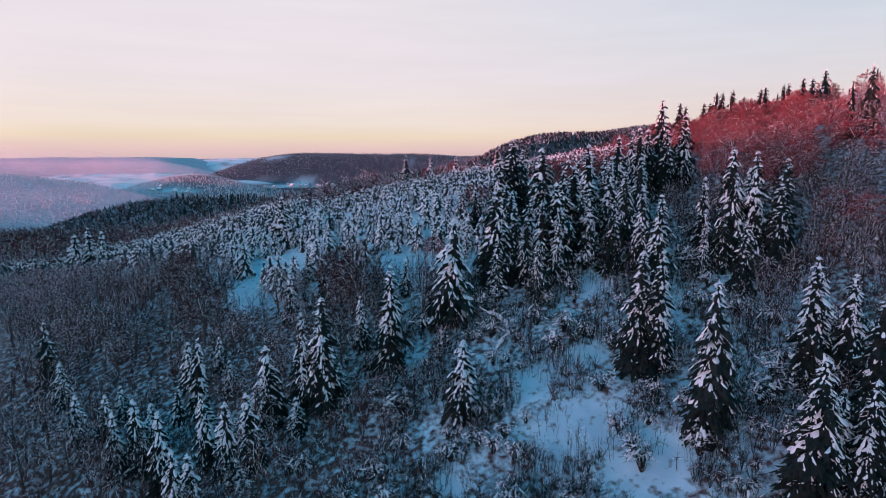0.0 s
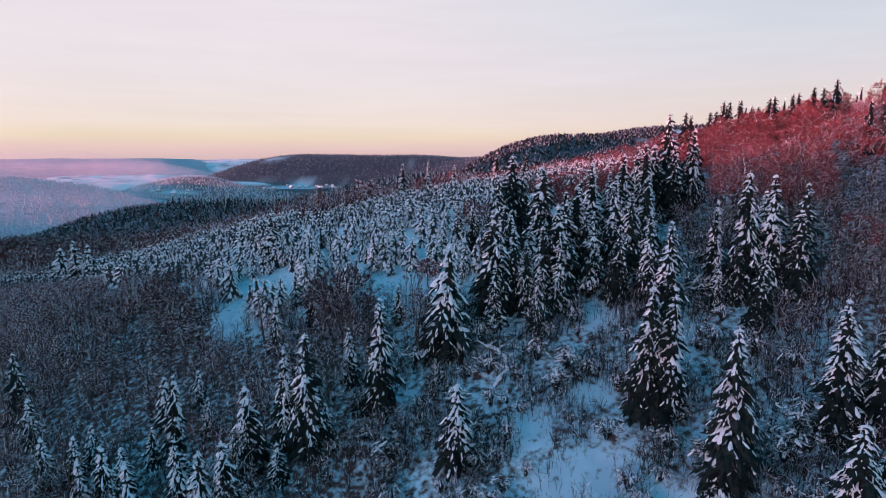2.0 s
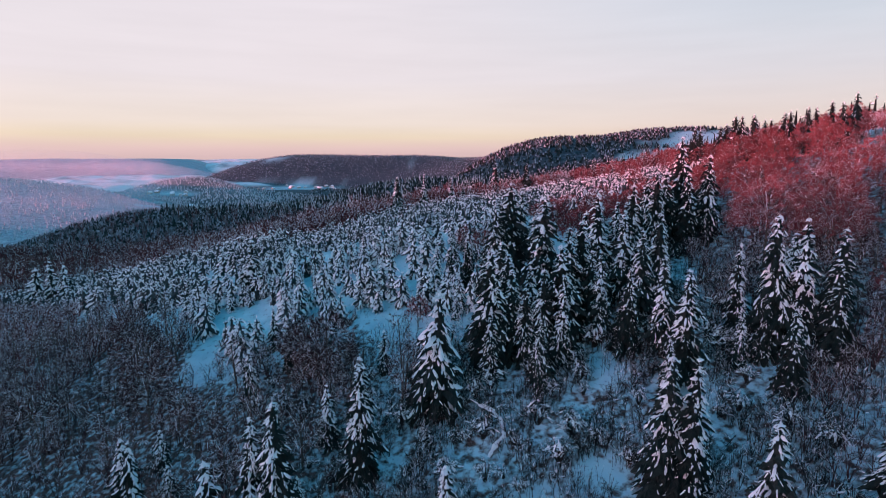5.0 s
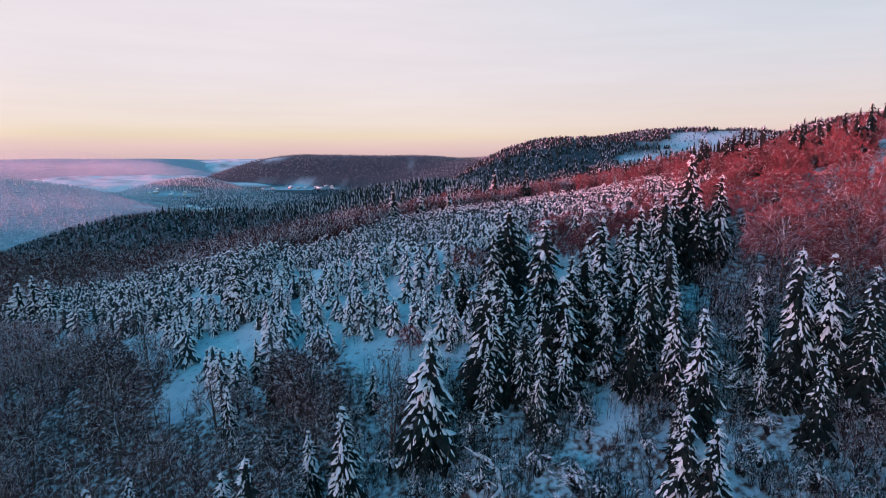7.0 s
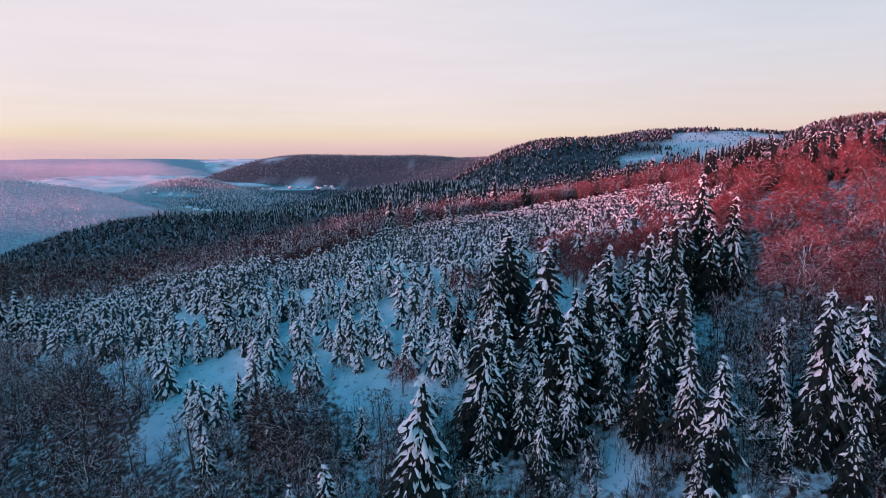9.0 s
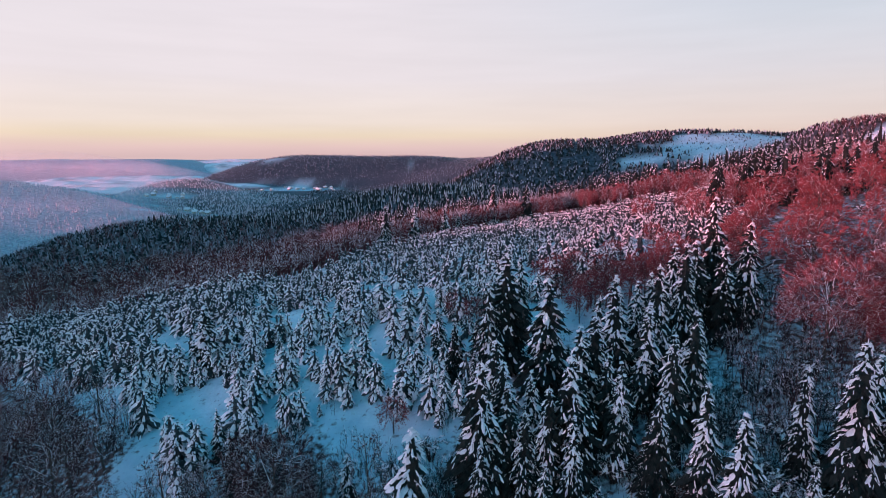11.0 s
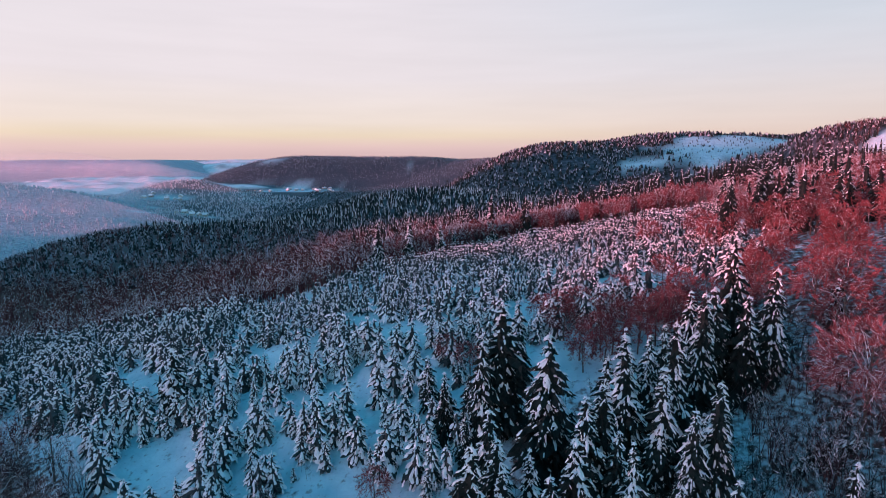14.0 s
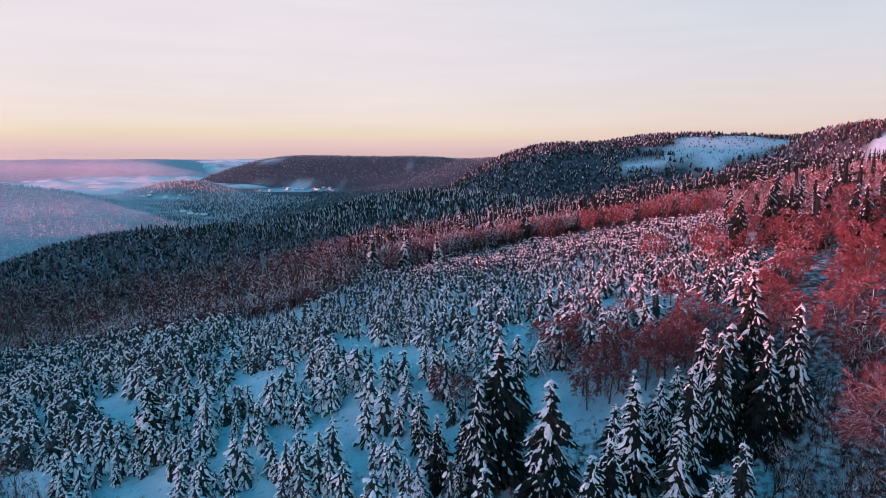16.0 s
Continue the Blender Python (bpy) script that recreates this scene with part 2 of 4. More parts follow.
def land(x, y):
    """Height of the ground at x, y (numbers or arrays)."""
    x, y = np.asarray(x, float), np.asarray(y, float)
    cx, cy = np.clip(x, -240, 270), np.clip(y, -40, 510)
    near = np.full(x.shape, 10.0)
    k = 0
    for b in (-40, 72, 184, 296, 408, 520):
        for a in (-240, -136, -32, 72, 176, 280):
            near = near + SWELLS[k] * np.exp(-((cx - a) ** 2 + (cy - b) ** 2) / (2 * 105.0 ** 2))
            k += 1
    gap = np.hypot(x - cx, y - cy)
    w = np.clip(1 - gap / 330, 0, 1)
    w = w * w * (3 - 2 * w)
    soft = 14.0
    far = np.exp((FLOOR - FLOOR) / soft) * np.ones(x.shape)
    for hx, hy, top, rx_, ry_, turn, flat in HILLS:
        c, s = math.cos(radians(turn)), math.sin(radians(turn))
        u, v = (x - hx) * c + (y - hy) * s, -(x - hx) * s + (y - hy) * c
        far = far + np.exp((top - FLOOR) * np.exp(-np.abs(u / rx_) ** flat - np.abs(v / ry_) ** flat) / soft) - 1
    far = FLOOR + soft * np.log(far)
    rim = np.clip((np.hypot(x, y) - 3600) / 1300, 0, 1)
    far = far + (16 - far) * rim * rim * (3 - 2 * rim)
    rough = np.clip((np.hypot(x, y) - 500) / 900, 0, 1) * (1 - 0.65 * np.clip((np.hypot(x, y) - 2200) / 600, 0, 1))
    far = far + rough * (7 * np.sin(x / 141 + 1.3 * np.sin(y / 203)) + 5 * np.sin(y / 97 + x / 160) + 3 * np.sin(x / 47 + 2) * np.sin(y / 53))
    small = 0.35 * np.sin(x / 5.3 + 1.1 * np.sin(y / 7.1)) + 0.25 * np.sin(y / 3.7 + x / 9.1) + 0.12 * np.sin(x / 1.9 + y / 2.6)
    return near * w + far * (1 - w) + small


def height_at(x, y):
    return float(land(x, y))


def mesh_from(name, verts, tris, mats, index=None, smooth=False):
    """A mesh from arrays of points and triangles."""
    verts, tris = np.asarray(verts, np.float32), np.asarray(tris, np.int32)
    me = bpy.data.meshes.new(name)
    me.vertices.add(len(verts))
    me.vertices.foreach_set("co", verts.ravel())
    me.loops.add(tris.size)
    me.loops.foreach_set("vertex_index", tris.ravel())
    me.polygons.add(len(tris))
    me.polygons.foreach_set("loop_start", np.arange(0, tris.size, 3, dtype=np.int32))
    me.polygons.foreach_set("use_smooth", np.full(len(tris), smooth, dtype=bool))
    for m in mats:
        me.materials.append(m)
    if index is not None:
        me.polygons.foreach_set("material_index", np.asarray(index, np.int32))
    me.update(calc_edges=True)
    me.validate()
    return me


def spaced(start, stop, fine, growth):
    out, step = [start], fine
    while out[-1] < stop:
        out.append(out[-1] + step)
        step *= growth
    return out


# zones of the slope
def edge_near(x):
    """Lower edge of the plantation: y for x."""
    return np.interp(x, (-150, -128, -64, -41, -33, -24, -13, -6, 4, 14, 30, 60, 100), (205, 187, 140, 121, 108, 112, 118, 108, 106, 124, 128, 145, 175))


def edge_far(x):
    """Upper edge of the plantation, where the beech wood begins."""
    return np.interp(x, (-150, -141, -96, -60, -38, -26, -18, 1, 34, 67, 96, 130), (225, 233, 214, 199, 193, 200, 226, 240, 272, 275, 262, 240))


BALD = ((17, 66, 6, 4), (24, 60, 5, 4), (12, 74, 3, 3), (25, 92, 2, 4), (34, 84, 2, 4), (20, 77, 3, 2), (-40, 117, 5, 9), (1, 63, 2, 2))


def bald(x, y):
    """Open snow between the thickets of the lower slope."""
    return any(((x - a) / c) ** 2 + ((y - b) / d) ** 2 < 1 for a, b, c, d in BALD)


def undergrowth_and_shade(x, y):
    """How much brush and litter breaks the snow: 1 in the thickets and beech woods, 0 in the open. On the right it also
    stands for shade.
    """
    inner = np.clip((np.asarray(x) + 20 - np.clip((88 - np.asarray(y)) * 0.45, 0, 15)) / 14, 0, 1)
    low = (1.05 - 0.39 * inner) * np.clip((edge_near(x) - y) / 6, 0, 1) * np.clip((70 - x) / 10 + 2, 0, 1)
    for a, b, c, d in BALD:
        low = low * np.clip(2.5 * (np.hypot((x - a) / c, (y - b) / d) - 0.8), 0, 1)
    high = np.clip((y - edge_far(x) - 3) / 14, 0, 2.2) * np.clip((720 - np.hypot(x, y)) / 80, 0, 1)
    # right side: litter, raised to darken the ground like the shade under the spruces
    side = np.clip((x - 46) / 8, 0, 1) * np.clip((200 - y) / 20, 0, 1) * 0.9
    return np.maximum(np.maximum(low, high), side)


def make_ground():
    xs = sorted([-v for v in spaced(80, 5200, 2.0, 1.07)] + list(np.arange(-78, 80, 2.0)) + spaced(80, 5200, 2.0, 1.07))
    ys = sorted([-v for v in spaced(-40, 3500, 3.0, 1.12)] + list(np.arange(42, 180, 2.0)) + spaced(180, 5200, 2.0, 1.035))
    gx, gy = np.meshgrid(xs, ys)
    z = land(gx, gy)
    nx, ny = len(xs), len(ys)
    i = (np.arange(ny - 1)[:, None] * nx + np.arange(nx - 1)[None, :]).ravel()
    tris = np.concatenate([np.stack([i, i + 1, i + nx + 1], 1), np.stack([i, i + nx + 1, i + nx], 1)])
    me = mesh_from("ground", np.stack([gx.ravel(), gy.ravel(), z.ravel()], 1), tris, [GROUND], smooth=True)
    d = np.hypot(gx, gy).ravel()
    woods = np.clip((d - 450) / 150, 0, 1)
    # open fields: the valley floor with the villages, and the clearings on the far slope
    fx, fy = gx.ravel(), gy.ravel()
    woods *= 1 - fields(fx, fy)
    att = me.attributes.new("woods", "FLOAT", "POINT")
    att.data.foreach_set("value", (woods * (1 - clearing(gx.ravel(), gy.ravel()))).astype(np.float32))
    cover = me.attributes.new("undergrowth_and_shade", "FLOAT", "POINT")
    cover.data.foreach_set("value", undergrowth_and_shade(fx, fy).astype(np.float32))
    # dark woods near and ahead; the other far woods keep the haze-pale colour
    dark = me.attributes.new("conifers", "FLOAT", "POINT")
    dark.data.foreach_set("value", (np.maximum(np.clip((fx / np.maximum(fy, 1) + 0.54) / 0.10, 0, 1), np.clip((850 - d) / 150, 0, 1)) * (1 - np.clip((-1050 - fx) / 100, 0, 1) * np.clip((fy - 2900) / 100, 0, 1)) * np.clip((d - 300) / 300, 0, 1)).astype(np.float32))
    return tagged(new("ground", me), "snow-covered hillsides falling to a deep valley", "ground", kind="structure")


def fields(x, y):
    """1 on the open land of the valley: village meadows and a few bare slopes."""
    out = np.zeros(np.shape(x))
    for cx, cy, rx_, ry_ in ((-650, 2450, 270, 120), (-829, 1737, 75, 42), (-755, 1500, 40, 26), (-601, 1425, 55, 32), (-690, 1330, 40, 20), (-820, 2790, 70, 40), (-960, 2760, 45, 35), (-150, 2735, 45, 14)):
        out = np.maximum(out, np.clip(3 * (1 - np.hypot((x - cx) / rx_, (y - cy) / ry_) + 0.25 * np.sin(x / 31) * np.sin(y / 23)), 0, 1))
    return out


def clearing(x, y):
    """1 in the open snowfields of the far slope, 0 in the woods."""
    out = np.zeros(np.shape(x))
    for cx, cy, rx_, ry_, turn in ((490, 1065, 125, 62, 20), (330, 1020, 40, 14, 10), (250, 1035, 30, 10, 0), (640, 1075, 110, 45, 5), (490, 690, 60, 32, 15), (560, 745, 60, 20, 10)):
        c, s = math.cos(radians(turn)), math.sin(radians(turn))
        u, v = (x - cx) * c + (y - cy) * s, -(x - cx) * s + (y - cy) * c
        wob = 0.22 * np.sin(x / 17.0) + 0.18 * np.sin(y / 11.0 + x / 23.0) + 0.12 * np.sin(x / 6.0 + y / 5.0)
        out = np.maximum(out, np.clip((1.1 + wob - np.hypot(u / rx_, v / ry_)) * 8, 0, 1))
    return out


make_ground()


# ---------------------------------------------------------------- tools for trees
class Shape:
    """Points and triangles of one part."""

    def __init__(self):
        self.v, self.f = [], []

    def tube(self, a, b, ra, rb, sides=3):
        """A tapered round from a to b; it ends in a point where rb is 0."""
        a, b = Vector(a), Vector(b)
        q = (b - a).to_track_quat("Z", "Y")
        k = len(self.v)
        for p, r in ((a, ra), (b, rb)):
            if r == 0:
                self.v.append(p)
                continue
            for i in range(sides):
                t = 2 * math.pi * i / sides
                self.v.append(p + q @ Vector((r * math.cos(t), r * math.sin(t), 0)))
        for i in range(sides):
            j = (i + 1) % sides
            if rb == 0:
                self.f.append((k + i, k + j, k + sides))
            else:
                self.f += [(k + i, k + j, k + sides + j), (k + i, k + sides + j, k + sides + i)]

    def sliver(self, a, b, w, rnd):
        """A twig too thin to be round: one blade from a to its tip b."""
        a, b = Vector(a), Vector(b)
        side = (b - a).cross(Vector((rnd.uniform(-1, 1), rnd.uniform(-1, 1), rnd.uniform(-1, 1)))).normalized() * w
        k = len(self.v)
        self.v += [a - side, a + side, b]
        self.f.append((k, k + 1, k + 2))

    def strip(self, rows):
        """Skin between rows of equally many points."""
        k, m = len(self.v), len(rows[0])
        for r in rows:
            self.v += [Vector(p) for p in r]
        for i in range(len(rows) - 1):
            for j in range(m - 1):
                a = k + i * m + j
                self.f += [(a, a + 1, a + m + 1), (a, a + m + 1, a + m)]

    def mesh(self, name, mat, smooth=False):
        return mesh_from(name, [tuple(p) for p in self.v], self.f, [mat], smooth=smooth)


def lump(shape, p, along, side, length, half, thick, rnd, rows=3):
    """A rounded pad of snow that lies along a bough: arched across, tapered at its ends."""
    ring = ((-.5, .45, .55), (.05, 1.0, 1.0), (.5, .35, .4)) if rows == 3 else ((-.45, .85, .9), (.5, .5, .6))
    skin = []
    for s, w, h in ring:
        c = p + along * (length * s)
        w, h = half * w * rnd.uniform(.75, 1.2), thick * h * rnd.uniform(.7, 1.2)
        skin.append([c - side * w + Vector((0, 0, -.65 * w)), c + Vector((0, 0, h)), c + side * w + Vector((0, 0, -.65 * w))])
    shape.strip(skin)


def spruce_shapes(seed, tall, wide, whorls, per, fine=True, snowy=0.8, bare=0.06, gappy=0.15, coarse=False, pads=1.0):
    """Trunk, boughs and the snow that lies on them. Boughs fan out in hanging fingers; snow sits on them in rounded pads, heaped here and there."""
    rnd = random.Random(seed)
    trunk, green, snow = Shape(), Shape(), Shape()
    lean = Vector((rnd.uniform(-.02, .02), rnd.uniform(-.02, .02), 1))
    trunk.tube((0, 0, -0.6), lean * tall * 0.55, 0.018 * tall, 0.010 * tall, 6)
    trunk.tube(lean * tall * 0.55, lean * tall * 0.985, 0.010 * tall, 0, 6)
    lop = rnd.uniform(0, 6.28)
    unit = tall / 16 if fine else 0.5 * tall / 4
    # the dark inside of the crown
    rows, sides = [], 9 if fine else 6
    for f in (0.0, 0.18, 0.4, 0.62, 0.82, 0.97) if fine else (0.0, 0.45, 0.95):
        r = (0.46 if fine else 0.34) * wide * ((1 - f) ** 0.80 + 0.02) * (0.55 + 0.45 * min(1, f * 6 + 0.35))
        ring = [lean * tall * (bare + (0.965 - bare) * f) + Vector((r * rnd.uniform(.75, 1.25) * math.cos(6.283 * i / sides), r * rnd.uniform(.75, 1.25) * math.sin(6.283 * i / sides), -0.5 * r * rnd.uniform(.6, 1.2))) for i in range(sides)]
        rows.append(ring + ring[:1])
    green.strip(rows)
    for w in range(whorls):
        f = (w + rnd.uniform(-.45, .45)) / (whorls - 1)
        f = min(max(f, 0), 1)
        z0 = tall * (bare + (0.965 - bare) * f)
        reach = wide * (0.94 * (1 - f) ** (0.74 if fine else 0.58) + 0.06) * (0.66 + 0.34 * min(1, f * 6 + 0.35)) * rnd.uniform(.78, 1.16) * (1.12 if fine else 1.1)
        count = max(3, round(per * (1 - 0.55 * f)))
        turn = rnd.uniform(0, 6.28)
        for i in range(count):
            if rnd.random() < gappy * (1 - f):
                continue
            a = turn + 6.283 * i / count + rnd.uniform(-.35, .35)
            ln_ = reach * rnd.uniform(0.62, 1.18) * (1 + 0.12 * math.cos(a - lop) + 0.10 * math.sin(3 * a + 0.9 * z0 + seed))
            droop = rnd.uniform(0.5, 1.05) * (1.0 - 0.55 * f)
            rise = 0.10 + 0.30 * f * f + 0.6 * f ** 6
            out, sidew = Vector((math.cos(a), math.sin(a), 0)), Vector((-math.sin(a), math.cos(a), 0))
            foot = lean * (z0 / lean.z)

            def spine(s):
                return foot + out * (ln_ * s * (1 - 0.14 * s * droop)) + Vector((0, 0, ln_ * (rise * s - (droop + rise * 0.7) * s * s)))
            half = ln_ * rnd.uniform(0.11, 0.18) * (1.0 if fine else 1.6) + 0.10 * unit
            sag = ln_ * rnd.uniform(0.10, 0.20)
            rows = []
            for s, k in ((0.0, .35), (0.9, 1.0)) if coarse else ((0.0, .2), (0.6, 1.0), (1.0, .25)):
                p = spine(s)
                h = half * k * rnd.uniform(0.7, 1.3)
                d = Vector((0, 0, -sag * (0.3 + k) * rnd.uniform(0.7, 1.3)))
                rows.append([p - sidew * h + d + out * rnd.uniform(-.05, .12) * ln_, p, p + sidew * h + d + out * rnd.uniform(-.05, .12) * ln_])
            green.strip(rows)
            # pads: on the bough itself, and on the fingers at its sides
            seats = []
            if fine:
                for s in ((.42, .66, .90) if ln_ > 1.5 * unit else (.5, .9)):
                    s *= rnd.uniform(.88, 1.12)
                    seats.append((spine(s), (spine(s + .08) - spine(s - .08)).normalized(), 1.0))
                for sg in (-1, 1):
                    s = rnd.uniform(.42, .72)
                    p = spine(s)
                    tip = p + sidew * sg * ln_ * rnd.uniform(.16, .30) + out * ln_ * rnd.uniform(.10, .28) + Vector((0, 0, -sag * rnd.uniform(.9, 2.0)))
                    way = tip - p
                    b = way.cross(Vector((0, 0, 1))).normalized() * (0.05 * ln_ + 0.05 * unit)
                    green.strip([[p - b * .6, p + b * .6], [p.lerp(tip, .6) - b - Vector((0, 0, sag * .5)), p.lerp(tip, .6) + b - Vector((0, 0, sag * .5))]])
                    green.sliver(p.lerp(tip, .4), tip - Vector((0, 0, sag * .5)), 0.05 * ln_ + 0.03, rnd)
                    end = spine(rnd.uniform(.75, .95))
                    green.sliver(end, end + sidew * sg * ln_ * rnd.uniform(.04, .18) + out * ln_ * rnd.uniform(.08, .3) + Vector((0, 0, -sag * rnd.uniform(.6, 2.2))), 0.05 * ln_ + 0.03, rnd)
                    seats.append((p.lerp(tip, rnd.uniform(.6, .95)), way.normalized(), .85))
            else:
                seats.append((spine(rnd.uniform(.55, .8)), (spine(.8) - spine(.5)).normalized(), 1.0))
                if rnd.random() < .85:
                    seats.append((spine(1.0) + sidew * half * rnd.uniform(-.6, .6), (spine(1.0) - spine(.8)).normalized(), .8))
            small = .88 if f < .6 else 1.3 - .7 * f
            load = 1 + 0.40 * math.sin(2 * a + seed) + 0.35 * math.sin(0.8 * z0 / unit * .5 + 2 * seed + a) if fine else 1.0
            for p, along, size in seats:
                if rnd.random() > snowy * load * (min(.76, 0.12 + 1.6 * f) * (1.0 if f < .75 else .85) if fine else 1.0):
                    continue
                big = rnd.choice((.42, .6, .8, 1.0, 1.4) if fine else (.55, .75, .95, 1.15)) * size * pads
                if fine:
                    lump(snow, p + Vector((0, 0, .05 * unit)), along, sidew, rnd.uniform(.55, 1.2) * big * unit * small, rnd.uniform(.15, .27) * big * unit * small, rnd.uniform(.10, .22) * big * unit * small, rnd, 3 if big > .8 else 2)
                else:
                    lump(snow, p + Vector((0, 0, .04)), along, sidew, rnd.uniform(.4, .85) * ln_ * big, half * rnd.uniform(.55, 1.0) * big, rnd.uniform(.12, .28) * big, rnd, 2 if coarse else 3)
    snow.tube(lean * tall * 0.955, lean * tall * 0.995, (0.04 + 0.003 * tall) * (1 if fine else 1.6), 0, 5)
    return trunk, green, snow


def bare_shapes(seed, tall, wide, limbs=8, clusters=120, twigs=14, snowy=0.3, low=0.25, flat=0.40, stout=1.0, heavy=1.0, thin=0.036):
    """Trunk, limbs and a domed brush of fine twigs, with lines of snow on the upper sides of the branches."""
    rnd = random.Random(seed)
    wood, fine, snow, limbs_, lines = Shape(), Shape(), Shape(), [], []
    bend = Vector((rnd.uniform(-.05, .05), rnd.uniform(-.05, .05), 0)) * tall
    mid, top = bend * 0.6 + Vector((0, 0, tall * 0.4)), bend + Vector((0, 0, tall * 0.78))
    wood.tube((0, 0, -0.5), mid, 0.014 * tall + 0.03, 0.009 * tall, 5)
    wood.tube(mid, top, 0.009 * tall, 0.003 * tall, 4)
    heart = bend * 0.8 + Vector((0, 0, tall * (0.97 - flat)))

    def crust(a, b, r):
        """A ridge of snow along a branch."""
        a, b = Vector(a), Vector(b)
        side = (b - a).cross(Vector((0, 0, 1)))
        if side.length < 1e-4:
            return
        side = side.normalized() * (r * 1.1 + 0.020)
        up = Vector((0, 0, r + 0.05))
        snow.strip([[a - side + up * 0.3, a + up, a + side + up * 0.3], [b - side * 0.5 + up * 0.2, b + up * 0.7, b + side * 0.5 + up * 0.2]])
    for i in range(limbs):
        f = low + (0.70 - low) * i / limbs + rnd.uniform(-.03, .03)
        a = i * 2.4 + rnd.uniform(-.4, .4)
        p0 = mid * (f / 0.4) if f < 0.4 else mid.lerp(top, (f - 0.4) / 0.38)
        way = Vector((math.cos(a), math.sin(a), rnd.uniform(-.1, .3) + 1.6 * (i / limbs) ** 2)).normalized()
        p2 = heart + Vector((way.x * wide, way.y * wide, way.z * tall * flat)) * rnd.uniform(.75, .9)
        p1 = p0.lerp(p2, 0.5) + Vector((rnd.uniform(-.03, .03) * tall, rnd.uniform(-.03, .03) * tall, rnd.uniform(.05, .13) * tall))
        r0 = 0.0062 * tall * (1.15 - 0.5 * f) * stout
        limb = Shape()
        limb.tube(p0, p1, r0, r0 * 0.6, 4)
        limb.tube(p1, p2, r0 * 0.6, 0, 3)
        limbs_.append(limb)
        lines.append((way, p1, p2, r0))
        if rnd.random() < snowy * 1.5:
            crust(p0.lerp(p1, .2), p1, r0 * 0.6)
            crust(p1, p2, r0 * 0.25)
    for c in range(clusters):
        a, u = rnd.uniform(0, 6.283), rnd.uniform(-0.7, 1.0)
        out = Vector((math.cos(a) * math.sqrt(1 - u * u), math.sin(a) * math.sqrt(1 - u * u), u))
        k = rnd.uniform(0.35, 0.95) ** 0.5 * rnd.uniform(.88, 1.06)
        q1 = heart + Vector((out.x * wide, out.y * wide, out.z * tall * flat)) * k
        way, p1, p2, r0 = max(lines, key=lambda w: w[0].dot(out) + rnd.uniform(0, .3))
        q0 = p1.lerp(p2, rnd.uniform(0.0, 0.8))
        qm = q0.lerp(q1, 0.55) + Vector((rnd.uniform(-.5, .5), rnd.uniform(-.5, .5), rnd.uniform(.1, .8)))
        fine.tube(q0, qm, r0 * 0.34, r0 * 0.18, 3)
        fine.sliver(qm, q1, r0 * 0.25, rnd)
        if rnd.random() < snowy * heavy:
            crust(q0.lerp(qm, .6), qm, r0 * 0.12)
            crust(qm, qm.lerp(q1, .6), r0 * 0.1)
        d = (q1 - q0).normalized()
        size = wide * rnd.uniform(0.12, 0.22)
        for t in range(twigs):
            s0 = q0.lerp(q1, rnd.uniform(0.45, 1.0))
            e = (d * 0.5 + out * 0.5 + Vector((rnd.uniform(-.7, .7), rnd.uniform(-.7, .7), rnd.uniform(-.1, 1.1)))).normalized()
            s1 = s0 + e * size * rnd.uniform(0.5, 1.0)
            fine.sliver(s0, s1, thin, rnd)
            if rnd.random() < snowy * 0.4:
                snow.sliver(s0 + Vector((0, 0, .05)), s0.lerp(s1, .6) + Vector((0, 0, .05)), 0.8 * thin, rnd)
    return wood, fine, snow, *limbs_


def part(name, me, parent, label=""):
    ob = new(name, me)
    ob.parent = parent
    return tagged(ob, label)


def tree_kind(name, shapes, mats, names, label, category, group):
    """The first tree of a look: an Empty with its parts."""
    root = tagged(new(name), label, category, group)
    root.empty_display_size = 0.5
    for s, m, nm in zip(shapes, mats, names):
        if s.f:
            tagged(part(nm, s.mesh(nm, m, smooth=nm == "snow"), root), kind="stuff" if nm in ("crown", "snow") else "")
    return root


class Stand:
    """Trees of one kind in a few looks: the first of each look is built, the rest are copies."""

    def __init__(self, makers):
        self.makers, self.first, self.count = makers, {}, 0

    def put(self, look_no, x, y, scale=1.0, girth=1.0, turn=None, rnd=random, sink=0.0):
        k = look_no % len(self.makers)
        m = Matrix.LocRotScale((x, y, height_at(x, y) - sink), Euler((rnd.uniform(-.02, .02), rnd.uniform(-.02, .02), rnd.uniform(0, 6.28) if turn is None else turn)),
                               (scale * girth, scale * girth, scale))
        if k in self.first:
            ob = copy_thing(self.first[k], m)
        else:
            ob = self.first[k] = self.makers[k]()
            ob.matrix_basis = m
            # copies are scaled by their own pose alone
            ob.matrix_basis = Matrix.Identity(4)
            ob.location, ob.rotation_euler, ob.scale = (0, 0, 0), (0, 0, 0), (1, 1, 1)
            keep = copy_thing(ob, m)
            self.first[k], ob = ob, keep
        self.count += 1
        return ob

    def clear_first(self):
        for ob in self.first.values():
            for o in (*ob.children_recursive, ob):
                bpy.data.objects.remove(o)


SPRUCE_PARTS, SPRUCE_MATS = ("trunk", "crown", "snow"), (BARK, NEEDLE, SNOW)
BARE_PARTS = ("trunk", "crown", "snow") + ("limb",) * 16


def spruce_maker(seed, **kw):
    return lambda: tree_kind("spruce", spruce_shapes(seed, 16.0, **kw), SPRUCE_MATS, SPRUCE_PARTS,
                             "tall dark green spruce loaded with snow", "spruce", "tall spruces on the slope")


